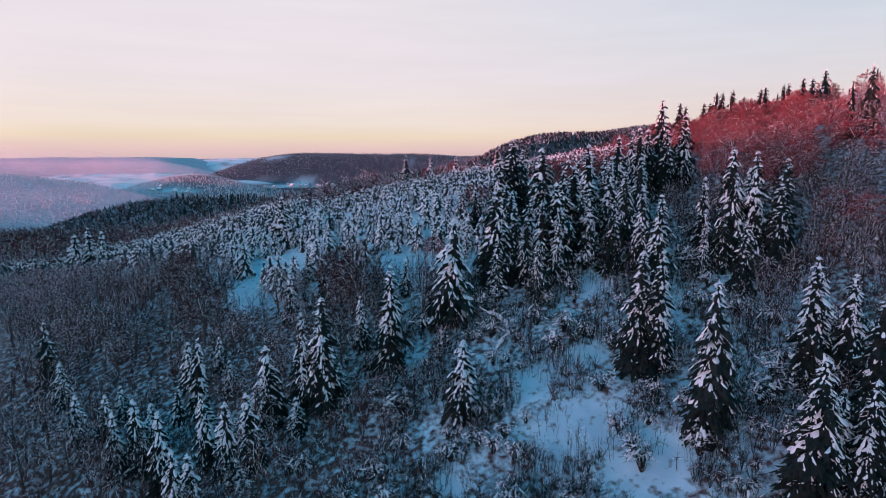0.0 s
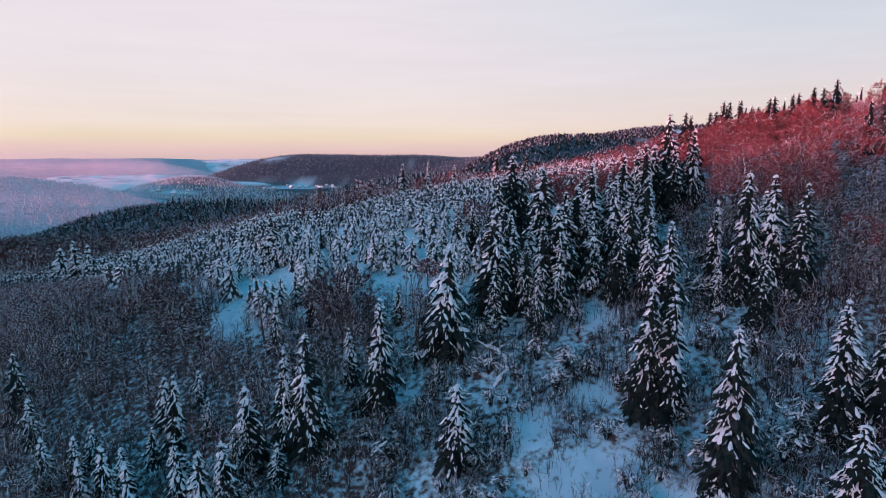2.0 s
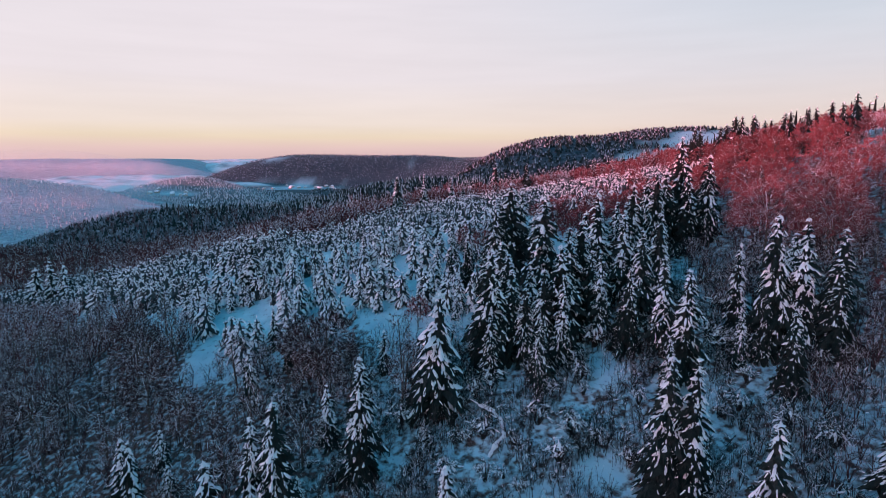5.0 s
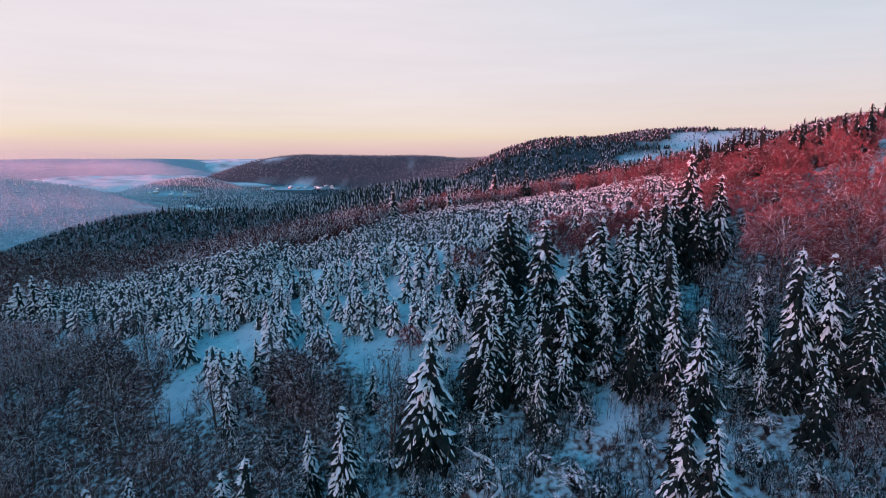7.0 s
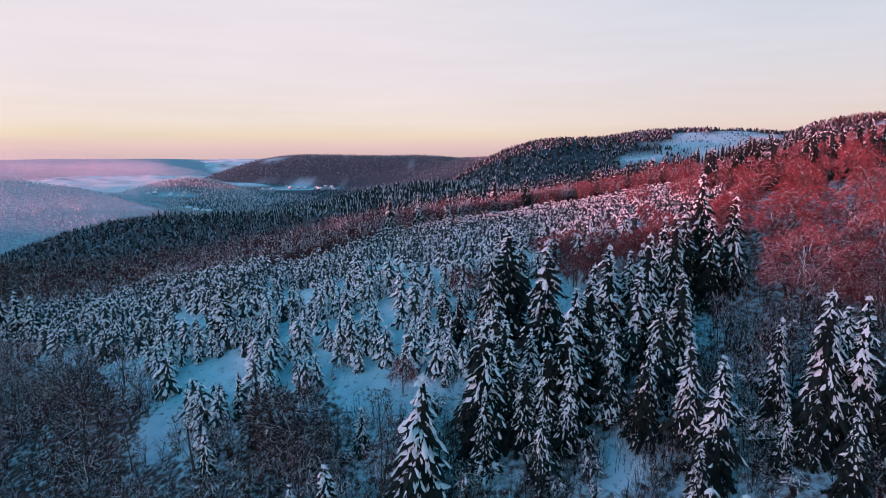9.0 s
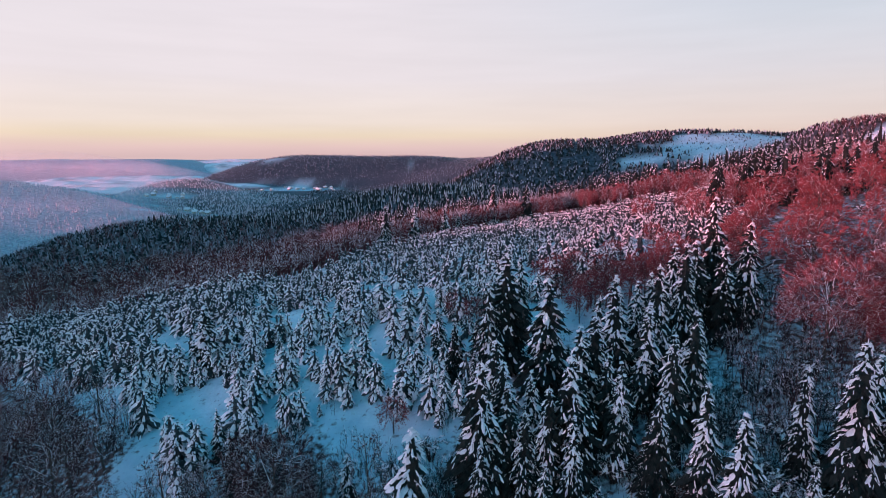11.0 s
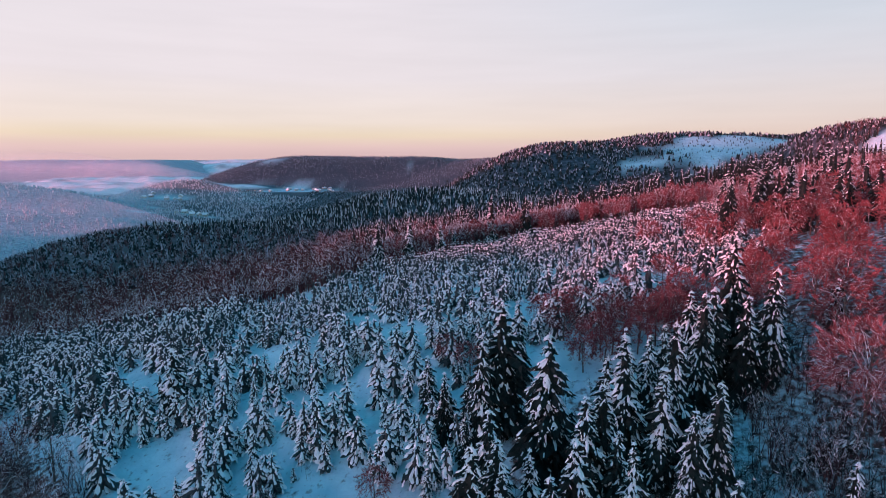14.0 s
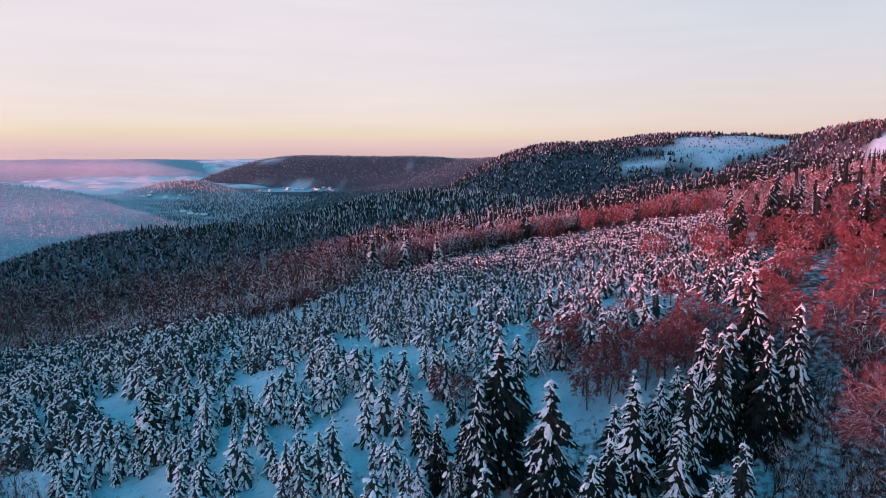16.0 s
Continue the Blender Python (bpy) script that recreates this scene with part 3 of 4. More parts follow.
def young_maker(seed, **kw):
    return lambda: tree_kind("young_spruce", spruce_shapes(seed, 4.0, fine=False, **kw), (BARK, YOUNG, SNOW), SPRUCE_PARTS,
                             "small young spruce with snow on its boughs", "young spruce", "young spruces of the plantation")


def bare_maker(seed, twig=SUN_TWIG, **kw):
    return lambda: tree_kind("beech", bare_shapes(seed, 12.0, **kw), (BEECH, twig, SNOW) + (BEECH,) * 16, BARE_PARTS,
                             "leafless reddish-brown beech with snow on its branches", "beech", "leafless beeches on the slope")


def shrub_shapes(seed, tall):
    """Arching stems from one root, with snow lying on them in heaps."""
    rnd = random.Random(seed)
    wood, snow = Shape(), Shape()
    for i in range(30):
        a, r = rnd.uniform(0, 6.28), rnd.uniform(0.3, 1.0) * tall
        o = Vector((math.cos(a), math.sin(a), 0))
        p0, p1 = o * 0.1 - Vector((0, 0, .2)), o * r * 0.4 + Vector((0, 0, tall * rnd.uniform(.45, .9)))
        p2 = o * r * 0.8 + Vector((rnd.uniform(-.3, .3), rnd.uniform(-.3, .3), tall * rnd.uniform(.25, .75)))
        wood.tube(p0, p1, 0.03, 0.018, 3)
        wood.tube(p1, p2, 0.018, 0, 3)
        for _ in range(8):
            q = p1.lerp(p2, rnd.random())
            wood.sliver(q, q + Vector((rnd.uniform(-.5, .5), rnd.uniform(-.5, .5), rnd.uniform(-.3, .5))) * tall * .4, 0.022, rnd)
        for _ in range(2):
            if rnd.random() < 0.5:
                lump(snow, p1.lerp(p2, rnd.uniform(-.1, .8)) + Vector((0, 0, .05)), (p2 - p1).normalized(), o.cross(Vector((0, 0, 1))), rnd.uniform(.25, .7), rnd.uniform(.05, .14), rnd.uniform(.05, .12), rnd, 2)
        for _ in range(4):
            q = p1.lerp(p2, rnd.random())
            snow.sliver(q, q + Vector((rnd.uniform(-.5, .5), rnd.uniform(-.5, .5), rnd.uniform(-.2, .4))) * tall * .35, 0.035, rnd)
    return wood, snow


def shrub_maker(seed):
    return lambda: tree_kind("shrub", shrub_shapes(seed, 2.2), (STEM, SNOW), ("crown", "snow"), "low bare shrub bent under heaps of snow", "shrub", "snowy shrubs in the clearing")


spruces = Stand([spruce_maker(11, wide=3.3, whorls=25, per=12, snowy=.85), spruce_maker(12, wide=3.7, whorls=24, per=12, snowy=0.85), spruce_maker(13, wide=3.0, whorls=25, per=11, snowy=1.0),
                 spruce_maker(14, wide=3.5, whorls=24, per=11, snowy=0.9, gappy=0.25), spruce_maker(15, wide=2.9, whorls=25, per=11, snowy=0.95),
                 spruce_maker(16, wide=3.6, whorls=24, per=11, snowy=0.5), spruce_maker(17, wide=4.1, whorls=26, per=10, snowy=0.2), spruce_maker(18, wide=3.3, whorls=22, per=9, snowy=0.75),
                 spruce_maker(19, wide=4.0, whorls=17, per=10, snowy=1.2, pads=1.5), spruce_maker(20, wide=3.7, whorls=16, per=10, snowy=1.0, pads=1.6)])
youngs = Stand([young_maker(31 + i, wide=(1.25, 1.45, 1.1, 1.55, 1.35, 1.05)[i], whorls=(9, 10, 10, 9, 8, 10)[i], per=8, snowy=(1.0, .85, 1.0, .9, .65, .95)[i], bare=0.05, gappy=.1) for i in range(6)])
beeches = Stand([bare_maker(51 + i, wide=(4.2, 3.2, 4.8, 2.9, 4.4)[i], limbs=(10, 7, 11, 8, 10)[i], heavy=(.15, 1, .15, 1, .3)[i], clusters=(150, 76, 160, 76, 150)[i], twigs=(27, 18, 28, 18, 27)[i], stout=.7,
                            snowy=(.34, .6, .28, .75, .45)[i], twig=(SUN_TWIG, SHADE_BRUSH, SUN_TWIG, SHADE_BRUSH, SUN_TWIG)[i], low=(.12, .12, .10, .12, .12)[i], flat=(.45, .46, .45, .47, .46)[i]) for i in range(5)]
                + [bare_maker(61, wide=5.4, limbs=14, clusters=330, twigs=34, snowy=.7, low=.2, flat=.42, stout=.55, heavy=.5, thin=.022),
                   bare_maker(62, wide=4.6, limbs=13, clusters=230, twigs=30, snowy=.55, twig=SHADE_BRUSH, low=.15, flat=.46, stout=.7, heavy=.6, thin=.026)])
shrubs = Stand([shrub_maker(71 + i) for i in range(4)])

# ---------------------------------------------------------------- tall spruces: x, y, height, look, girth
CENTRE = [(14.4, 119.0, 18.5, 5, 1.2), (19.8, 111.5, 18.0, 1, 1.1), (9.1, 97.5, 18.5, 0, 1.05), (12.6, 101.4, 15, 3, 1.1), (15.8, 102.0, 13, 2, 1), (20.1, 97.9, 16.8, 1, 1.05),
          (24.0, 104.6, 16, 0, 1), (28.4, 109.4, 17, 4, 1), (30.7, 105.2, 15, 2, 1), (28.6, 94.3, 12.2, 5, 0.85), (32.3, 99.9, 14, 3, .9), (35.1, 101.2, 15, 0, .9),
          (33.0, 91.7, 14, 4, .95), (33.2, 86.4, 15, 2, 1), (22.3, 103.5, 16, 3, 1), (11.6, 105.8, 15, 1, 1), (25.2, 102.2, 12, 5, 1), (17.0, 97.0, 14, 0, 1)]
RIGHT = [(42.3, 91.4, 13, 4, .8), (44.6, 86.5, 18.2, 0, .85), (47.5, 85.5, 17, 2, .9), (50.5, 83.5, 15.7, 5, .9), (40.3, 85.9, 8.3, 4, .9), (43.1, 85.6, 9, 3, .9),
         (42.8, 62.8, 15, 2, 1.1), (36.3, 50.8, 15, 0, 1.15), (46.0, 61.5, 13, 3, .9), (45.3, 56.0, 14, 5, 1), (40.6, 49.8, 12, 1, 1), (30.6, 60.8, 18, 0, .95),
         (28.2, 71.4, 16.9, 2, .95), (26.6, 72.9, 16.5, 1, .85), (28.0, 95.2, 7.9, 5, .9), (49.2, 90.8, 13, 3, 1), (49.7, 82.4, 12, 5, 1), (46.6, 90.7, 12, 4, 1), (39.2, 51.6, 10, 4, 1)]
RIDGE = [(46.3, 122.0, 18.5, 5, .85), (49.6, 117.5, 15.5, 1, .9), (39.7, 115.8, 16, 0, .85), (39.4, 118.8, 15, 3, .9), (33.6, 109.6, 17, 0, .85), (63.5, 125.7, 7.5, 1, 1.1),
         (30.3, 115.8, 14, 2, .9), (26.2, 111.4, 14, 0, .9), (32.6, 114.9, 13, 3, .9), (34.7, 116.2, 13, 4, 1), (45.1, 115.9, 14, 5, 1), (43.0, 119.5, 14, 1, 1)]
LEFT = [(2.8, 71.7, 11.1, 0, 1.05), (-8.2, 83.1, 17.2, 2, .95), (-17.5, 78.3, 17.2, 0, 1), (-21.1, 80.0, 14.3, 4, 1), (-25.6, 77.9, 12.5, 2, .9), (-13.3, 90.0, 9.2, 1, .9),
        (1.5, 91.0, 17.9, 8, 0.95), (-71.2, 96.6, 13, 5, .9), (-38.5, 84.1, 12, 5, .8), (-37.7, 70.0, 12, 2, .8), (-43.2, 74.3, 11, 4, .8), (-33.0, 73.4, 11, 3, .9),
        (-26.1, 71.1, 11, 0, .8), (-29.1, 70.5, 11, 4, .8), (-31.4, 64.0, 10, 2, .8), (-23.2, 106.8, 9, 3, .9), (-33.6, 64.2, 11, 0, .8), (-45.9, 73.6, 10, 4, .8)]
FILL = [(30.4, 83.5, 9, 0, 0.95), (45.8, 87.6, 12, 3, 0.95), (11.7, 116.7, 16, 0, 0.95), (12.5, 98.5, 14, 5, 0.95), (8.3, 100.7, 12, 3, 0.95), (14.4, 96.5, 12, 0, 0.95), (19.5, 94.8, 12, 4, 0.95), (26.1, 99.2, 13, 2, 0.95), (9.4, 95.1, 10, 1, 0.95), (15.7, 91.5, 10, 3, 0.95), (43.5, 80.2, 10, 5, 0.95)]
SMALL = [(-42.2, 89.3, 8, 2, 1.1), (-34.0, 85.4, 6, 4, 1.1), (-52.0, 81.5, 7, 0, 1.1), (-43.0, 78.1, 7, 2, 1.1), (-33.2, 75.7, 7, 1, 1.1), (-55.8, 80.8, 8, 2, 1.1), (-13.8, 90.4, 6, 4, 1.1), (-51.3, 84.6, 6, 0, 1.1), (-27.4, 77.6, 7, 2, 1.1), (-41.2, 82.4, 6, 1, 1.1), (-20.8, 74.8, 6, 2, 1.1), (-64.5, 90.5, 8, 4, 1.1), (-37.9, 91.5, 6, 0, 1.1), (-15.5, 80.3, 5, 2, 1.1), (-46.0, 78.5, 6, 1, 1.1)]
PLANTED = [(-39.8, 138.1, 12.5, 9, 1.2), (-124.7, 188.5, 13.5, 8, 1.15), (-119.0, 187.6, 15, 9, 1.1), (-113.6, 185.4, 13, 8, 1.1), (4.5, 126.7, 8.4, 3, 1), (6.9, 120.0, 10, 1, .9),
           (10.2, 121.0, 8, 5, .9), (9.7, 115.0, 7, 3, 1), (37.7, 105.5, 10, 2, .9), (35.4, 105.4, 8, 4, 1), (17.7, 127.6, 14, 3, .85), (-56.4, 143.5, 6, 3, 1), (-27.6, 112.8, 8, 3, .8),
           (-28.1, 101.0, 9, 4, .8), (-6.8, 101.4, 7, 2, .9)]
ROW = [(-15.0, 229.8, 16.5, 0, .95), (-5.2, 237.6, 15.5, 2, .9), (5.7, 238.8, 12.4, 4, 1.0), (10.0, 245.3, 10.3, 7, .9), (26.6, 281.5, 20.2, 0, .9), (41.4, 282.6, 17.5, 6, .9),
       (68.8, 240.0, 7.4, 7, 1), (101.4, 237.6, 12.4, 7, 1.1), (103.1, 215.3, 14.8, 6, 1.1), (107.4, 233.5, 9, 6, 1), (111.8, 217.8, 13, 7, 1.1), (139.8, 245.5, 12.3, 7, 1),
       (139.1, 236.5, 10.3, 7, 1), (119.1, 222.9, 10, 6, 1)]
SKYLINE = [(72.4, 176.9, 13.7, 6, .8), (80.4, 190.9, 13.3, 6, .8), (83.5, 185, 12.5, 6, .9), (90, 195.2, 13.2, 6, .9), (83.2, 176.3, 14.4, 6, .8), (84.6, 175.2, 13.9, 6, .8), (85.5, 170.6, 13.7, 6, .9),
           (93.4, 179.9, 11.6, 6, .8), (100.6, 189.7, 10.9, 6, .8), (93.3, 170.8, 12.4, 6, .9), (92.7, 166.5, 12.9, 6, .8), (104.6, 178, 11.9, 6, .8), (99.4, 167.1, 12.3, 6, .8), (104.5, 168.6, 12.2, 6, .9),
           (104.3, 163.9, 12, 6, .8), (108.7, 165.7, 12.7, 6, .8), (86.0, 116.7, 14.5, 6, .6), (83.8, 118.4, 11.0, 6, .6)]
rnd = random.Random(5)
TALL = FILL + SMALL + CENTRE + RIGHT + RIDGE + LEFT + PLANTED + ROW + SKYLINE
for x, y, tall, k, girth in TALL:
    # the smaller ones are broader and carry heavier snow
    spruces.put(8 + k % 2 if tall < 12.6 and k != 6 and x < 5 and y < 125 else k, x, y, tall / 16.0, girth, rnd=rnd)


# ---------------------------------------------------------------- the plantation
def open_snow(x, y):
    """Gaps in the plantation."""
    return any(((x - a) / c) ** 2 + ((y - b) / d) ** 2 < 1 for a, b, c, d in
               ((-41, 123, 5, 11), (-8, 112, 6, 9), (-2, 126, 6, 7), (-5, 138, 7, 4), (-18, 122, 8, 4), (-33, 190, 12, 4), (-70, 197, 14, 4), (50, 155, 8, 4), (4, 133, 4, 6)))


def keep_off(x, y, gap):
    return any((x - t[0]) ** 2 + (y - t[1]) ** 2 < gap * gap for t in TALL)


spots, tries = [], 0
rnd = random.Random(8)
while len(spots) < 4300 and tries < 160000:
    tries += 1
    x, y = rnd.uniform(-186, 118), rnd.uniform(104, 276)
    if not edge_near(x) < y < edge_far(x) or open_snow(x, y) and rnd.random() < 0.75 or keep_off(x, y, 1.8):
        continue
    if x > 18 and y < 138 + 0.2 * (x - 18) or x > 75 and y < 205:
        continue
    # they stand in clumps with lanes and gaps of open snow between them
    clumped = math.sin(x / 4.1 + 1.6 * math.sin(y / 6.3)) + math.sin(y / 3.6 + 1.4 * math.sin(x / 7.7))
    if y < 165 and clumped < -0.7 or y >= 165 and clumped < -1.6:
        continue
    gap = 1.2 if y > 168 else 1.45 if y > 150 or x < -45 else 1.7
    if any((x - a) ** 2 + (y - b) ** 2 < gap * gap for a, b in spots[-900:]):
        continue
    spots.append((x, y))
spots.sort(key=lambda p: p[0] ** 2 * 0.5 + (p[1] - 60) ** 2)


# ---------------------------------------------------------------- woods too many to count, each one mesh
def woodland(name, label, category, bases, mats, place, seed):
    """Many trees in one mesh: bases are (points, triangles, material numbers), place gives (x, y, scale, girth)."""
    r = np.random.RandomState(seed)
    place = np.asarray(place, float)
    z = land(place[:, 0], place[:, 1])
    pick = r.randint(0, len(bases), len(place))
    vs, fs, ms, k = [], [], [], 0
    for b, (bv, bf, bm) in enumerate(bases):
        sel = pick == b
        p, zz = place[sel], z[sel]
        a = r.uniform(0, 6.283, len(p))
        c, s = np.cos(a)[:, None], np.sin(a)[:, None]
        sc, gi = p[:, 2:3], p[:, 3:4]
        x = (bv[None, :, 0] * c - bv[None, :, 1] * s) * sc * gi + p[:, 0:1]
        y = (bv[None, :, 0] * s + bv[None, :, 1] * c) * sc * gi + p[:, 1:2]
        h = bv[None, :, 2] * sc + zz[:, None]
        vs.append(np.stack([x, y, h], 2).reshape(-1, 3))
        fs.append((bf[None] + (np.arange(len(p)) * len(bv))[:, None, None] + k).reshape(-1, 3))
        ms.append(np.tile(bm, len(p)))
        k += len(p) * len(bv)
    return tagged(new(name, mesh_from(name, np.concatenate(vs), np.concatenate(fs), mats, np.concatenate(ms))), label, category, kind="stuff")


def base_of(*shapes):
    """Shapes as arrays for woodland, one material number each."""
    v, f, m, k = [], [], [], 0
    for i, s in enumerate(shapes):
        v += [tuple(p) for p in s.v]
        f += [tuple(a + k for a in t) for t in s.f]
        m += [i] * len(s.f)
        k += len(s.v)
    return np.array(v), np.array(f), np.array(m)


def small_spruce(seed, tiers, snowy=0.30):
    """A far spruce, 10 m tall: drooping tiers with broken rims, snow on some of each tier."""
    r = random.Random(seed)
    green, snow = Shape(), Shape()
    for t in range(tiers):
        f = t / tiers
        z0, z1 = 0.4 + 9.6 * f, 0.4 + 9.6 * (f + 1.5 / tiers)
        rad = 1.9 * (1 - f) ** 0.9 + 0.15
        n = 5
        rim = [Vector((rad * r.uniform(.7, 1.2) * math.cos(6.283 * i / n + t), rad * r.uniform(.7, 1.2) * math.sin(6.283 * i / n + t), z0 + r.uniform(-.4, .4))) for i in range(n)]
        top = Vector((0, 0, min(z1, 10)))
        for i in range(n):
            s = snow if r.random() < snowy else green
            k = len(s.v)
            s.v += [rim[i], rim[(i + 1) % n], top]
            s.f.append((k, k + 1, k + 2))
    return base_of(green, snow)


def small_beech(seed, twigs, frost=0.25, thick=0.14):
    """A far leafless tree, 10 m tall: stems and a domed brush of branches."""
    r = random.Random(seed)
    wood, snow = Shape(), Shape()
    stems = []
    for i in range(3):
        a = i * 2.1 + r.uniform(-.5, .5)
        stems.append((Vector((r.uniform(-.2, .2), r.uniform(-.2, .2), -.4)), Vector((1.4 * math.cos(a), 1.4 * math.sin(a), r.uniform(6, 8)))))
        wood.tube(*stems[-1], 0.11, 0.0, 3)
    branches = []
    for i in range(max(6, twigs // 5)):
        p = stems[i % 3][0].lerp(stems[i % 3][1], r.uniform(.25, .95))
        a, u, k = r.uniform(0, 6.283), r.uniform(-.45, 1.0), r.uniform(.7, .95)
        q = Vector((3.1 * k * math.cos(a) * math.sqrt(1 - u * u), 3.1 * k * math.sin(a) * math.sqrt(1 - u * u), 6.0 + 3.8 * k * u))
        wood.sliver(p, q, thick * 1.3, r)
        branches.append((p, q))
        if r.random() < frost * 1.5:
            snow.sliver(p.lerp(q, .5) + Vector((0, 0, thick)), p.lerp(q, .9) + Vector((0, 0, thick)), thick * 1.2, r)
    for i in range(twigs):
        p, q = branches[i % len(branches)]
        s0 = p.lerp(q, r.uniform(.35, 1.0))
        way = ((q - p).normalized() * .7 + Vector((r.uniform(-.8, .8), r.uniform(-.8, .8), r.uniform(-.1, 1.1)))).normalized()
        e = s0 + way * r.uniform(.5, 1.5)
        if r.random() < frost:
            snow.sliver(s0, s0.lerp(e, .7), thick * 1.3, r)
        else:
            wood.sliver(s0, e, thick, r)
    return base_of(wood, snow)


for x, y in spots[:300]:
    youngs.put(rnd.randrange(6), x, y, rnd.choice((.6, .9, 1.1, 1.3, 1.5, 1.7)) * rnd.uniform(.85, 1.1), rnd.uniform(.9, 1.15), rnd=rnd)
youngbases = [base_of(*spruce_shapes(90 + i, 4.0, wide=1.5, whorls=6, per=6, fine=False, coarse=True, snowy=(1.0, .8, 1.0, .6)[i], bare=.05, gappy=.15)) for i in range(4)]
more = [(x, y, rnd.choice((.7, .95, 1.15, 1.3, 1.5)) * rnd.uniform(.85, 1.1) * (1.0 if x < -45 else .72 if y > 168 else .85), rnd.uniform(1.0, 1.3)) for x, y in spots[300:]]
woodland("young_spruce_plantation", "dense rows of young snow-laden spruces", "plantation", youngbases, [BARK, YOUNG, SNOW], [p for p in more if p[1] < 190], 1)
youngbases = [base_of(*spruce_shapes(95 + i, 4.0, wide=1.55, whorls=4, per=5, fine=False, coarse=True, snowy=(1.0, .8, 1.0, .6)[i], bare=.05, gappy=.05)) for i in range(4)]
woodland("young_spruce_plantation", "far rows of young snow-laden spruces", "plantation", youngbases, [BARK, YOUNG, SNOW], [p for p in more if p[1] >= 190], 2)

# ---------------------------------------------------------------- leafless beeches of the slope
rnd = random.Random(21)


def scatter(count, zone, gap, inside=lambda x, y: True, off=1.5):
    out, tries_ = [], 0
    while len(out) < count and tries_ < count * 60:
        tries_ += 1
        x, y = rnd.uniform(zone[0], zone[1]), rnd.uniform(zone[2], zone[3])
        if inside(x, y) and not keep_off(x, y, off) and not any((x - a) ** 2 + (y - b) ** 2 < gap * gap for a, b in out):
            out.append((x, y))
    return out


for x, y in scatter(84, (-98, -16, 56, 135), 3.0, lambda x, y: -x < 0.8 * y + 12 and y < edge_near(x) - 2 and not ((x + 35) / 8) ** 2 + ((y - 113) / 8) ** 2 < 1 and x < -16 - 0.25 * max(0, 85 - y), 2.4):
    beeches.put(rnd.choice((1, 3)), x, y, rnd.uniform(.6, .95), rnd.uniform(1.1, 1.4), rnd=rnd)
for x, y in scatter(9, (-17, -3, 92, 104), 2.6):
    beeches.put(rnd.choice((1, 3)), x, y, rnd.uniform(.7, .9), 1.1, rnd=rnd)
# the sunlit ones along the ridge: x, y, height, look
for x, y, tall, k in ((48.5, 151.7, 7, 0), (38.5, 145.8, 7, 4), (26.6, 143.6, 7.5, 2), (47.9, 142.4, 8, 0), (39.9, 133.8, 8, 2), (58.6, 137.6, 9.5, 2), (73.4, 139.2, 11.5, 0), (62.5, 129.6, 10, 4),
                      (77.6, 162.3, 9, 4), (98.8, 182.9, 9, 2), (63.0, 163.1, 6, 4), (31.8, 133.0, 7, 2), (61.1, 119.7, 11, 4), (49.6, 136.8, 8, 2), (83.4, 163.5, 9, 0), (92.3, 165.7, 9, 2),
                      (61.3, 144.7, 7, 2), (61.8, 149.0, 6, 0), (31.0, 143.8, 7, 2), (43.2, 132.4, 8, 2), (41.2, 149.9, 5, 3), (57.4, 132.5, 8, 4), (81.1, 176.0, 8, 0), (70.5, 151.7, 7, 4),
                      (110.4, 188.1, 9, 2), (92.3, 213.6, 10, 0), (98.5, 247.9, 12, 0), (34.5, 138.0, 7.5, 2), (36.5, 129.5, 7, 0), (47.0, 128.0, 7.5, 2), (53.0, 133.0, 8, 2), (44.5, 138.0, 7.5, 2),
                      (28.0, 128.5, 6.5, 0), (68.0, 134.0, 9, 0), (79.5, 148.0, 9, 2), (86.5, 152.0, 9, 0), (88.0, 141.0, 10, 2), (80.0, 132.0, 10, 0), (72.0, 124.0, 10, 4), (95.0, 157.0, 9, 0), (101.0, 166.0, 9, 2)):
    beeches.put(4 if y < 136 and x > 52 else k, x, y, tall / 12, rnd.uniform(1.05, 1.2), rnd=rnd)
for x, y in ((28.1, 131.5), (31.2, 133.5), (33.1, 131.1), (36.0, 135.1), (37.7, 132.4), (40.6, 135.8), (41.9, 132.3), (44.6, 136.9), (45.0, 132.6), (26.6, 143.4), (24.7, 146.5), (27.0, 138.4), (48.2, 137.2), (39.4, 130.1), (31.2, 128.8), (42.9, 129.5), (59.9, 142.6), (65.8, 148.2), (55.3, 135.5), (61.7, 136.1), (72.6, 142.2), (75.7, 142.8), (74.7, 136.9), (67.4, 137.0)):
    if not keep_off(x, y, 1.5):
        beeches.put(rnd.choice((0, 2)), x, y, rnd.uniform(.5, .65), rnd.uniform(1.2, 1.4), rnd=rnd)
for x, y, tall in ((68.4, 101.6, 7), (68.9, 98.2, 8), (69.4, 94.4, 8), (63.9, 91.9, 8), (64.6, 88.6, 8), (63.5, 84.1, 8), (59.3, 86.0, 8), (60.9, 84.2, 7), (59.0, 78.1, 8), (56.9, 81.0, 7), (56.3, 76.7, 7), (55.8, 73.0, 7), (62.2, 93.2, 7), (56.1, 87.3, 7), (54.5, 81.4, 7), (58.4, 94.2, 7)):
    if not keep_off(x, y, 2.0):
        beeches.put(3, x, y, tall / 11, 1.25, rnd=rnd)
for x, y, tall in ((54.0, 106.0, 15), (60.5, 100.0, 13), (66.0, 109.0, 12)):
    beeches.put(5, x, y, tall / 12, 1.0, rnd=rnd)
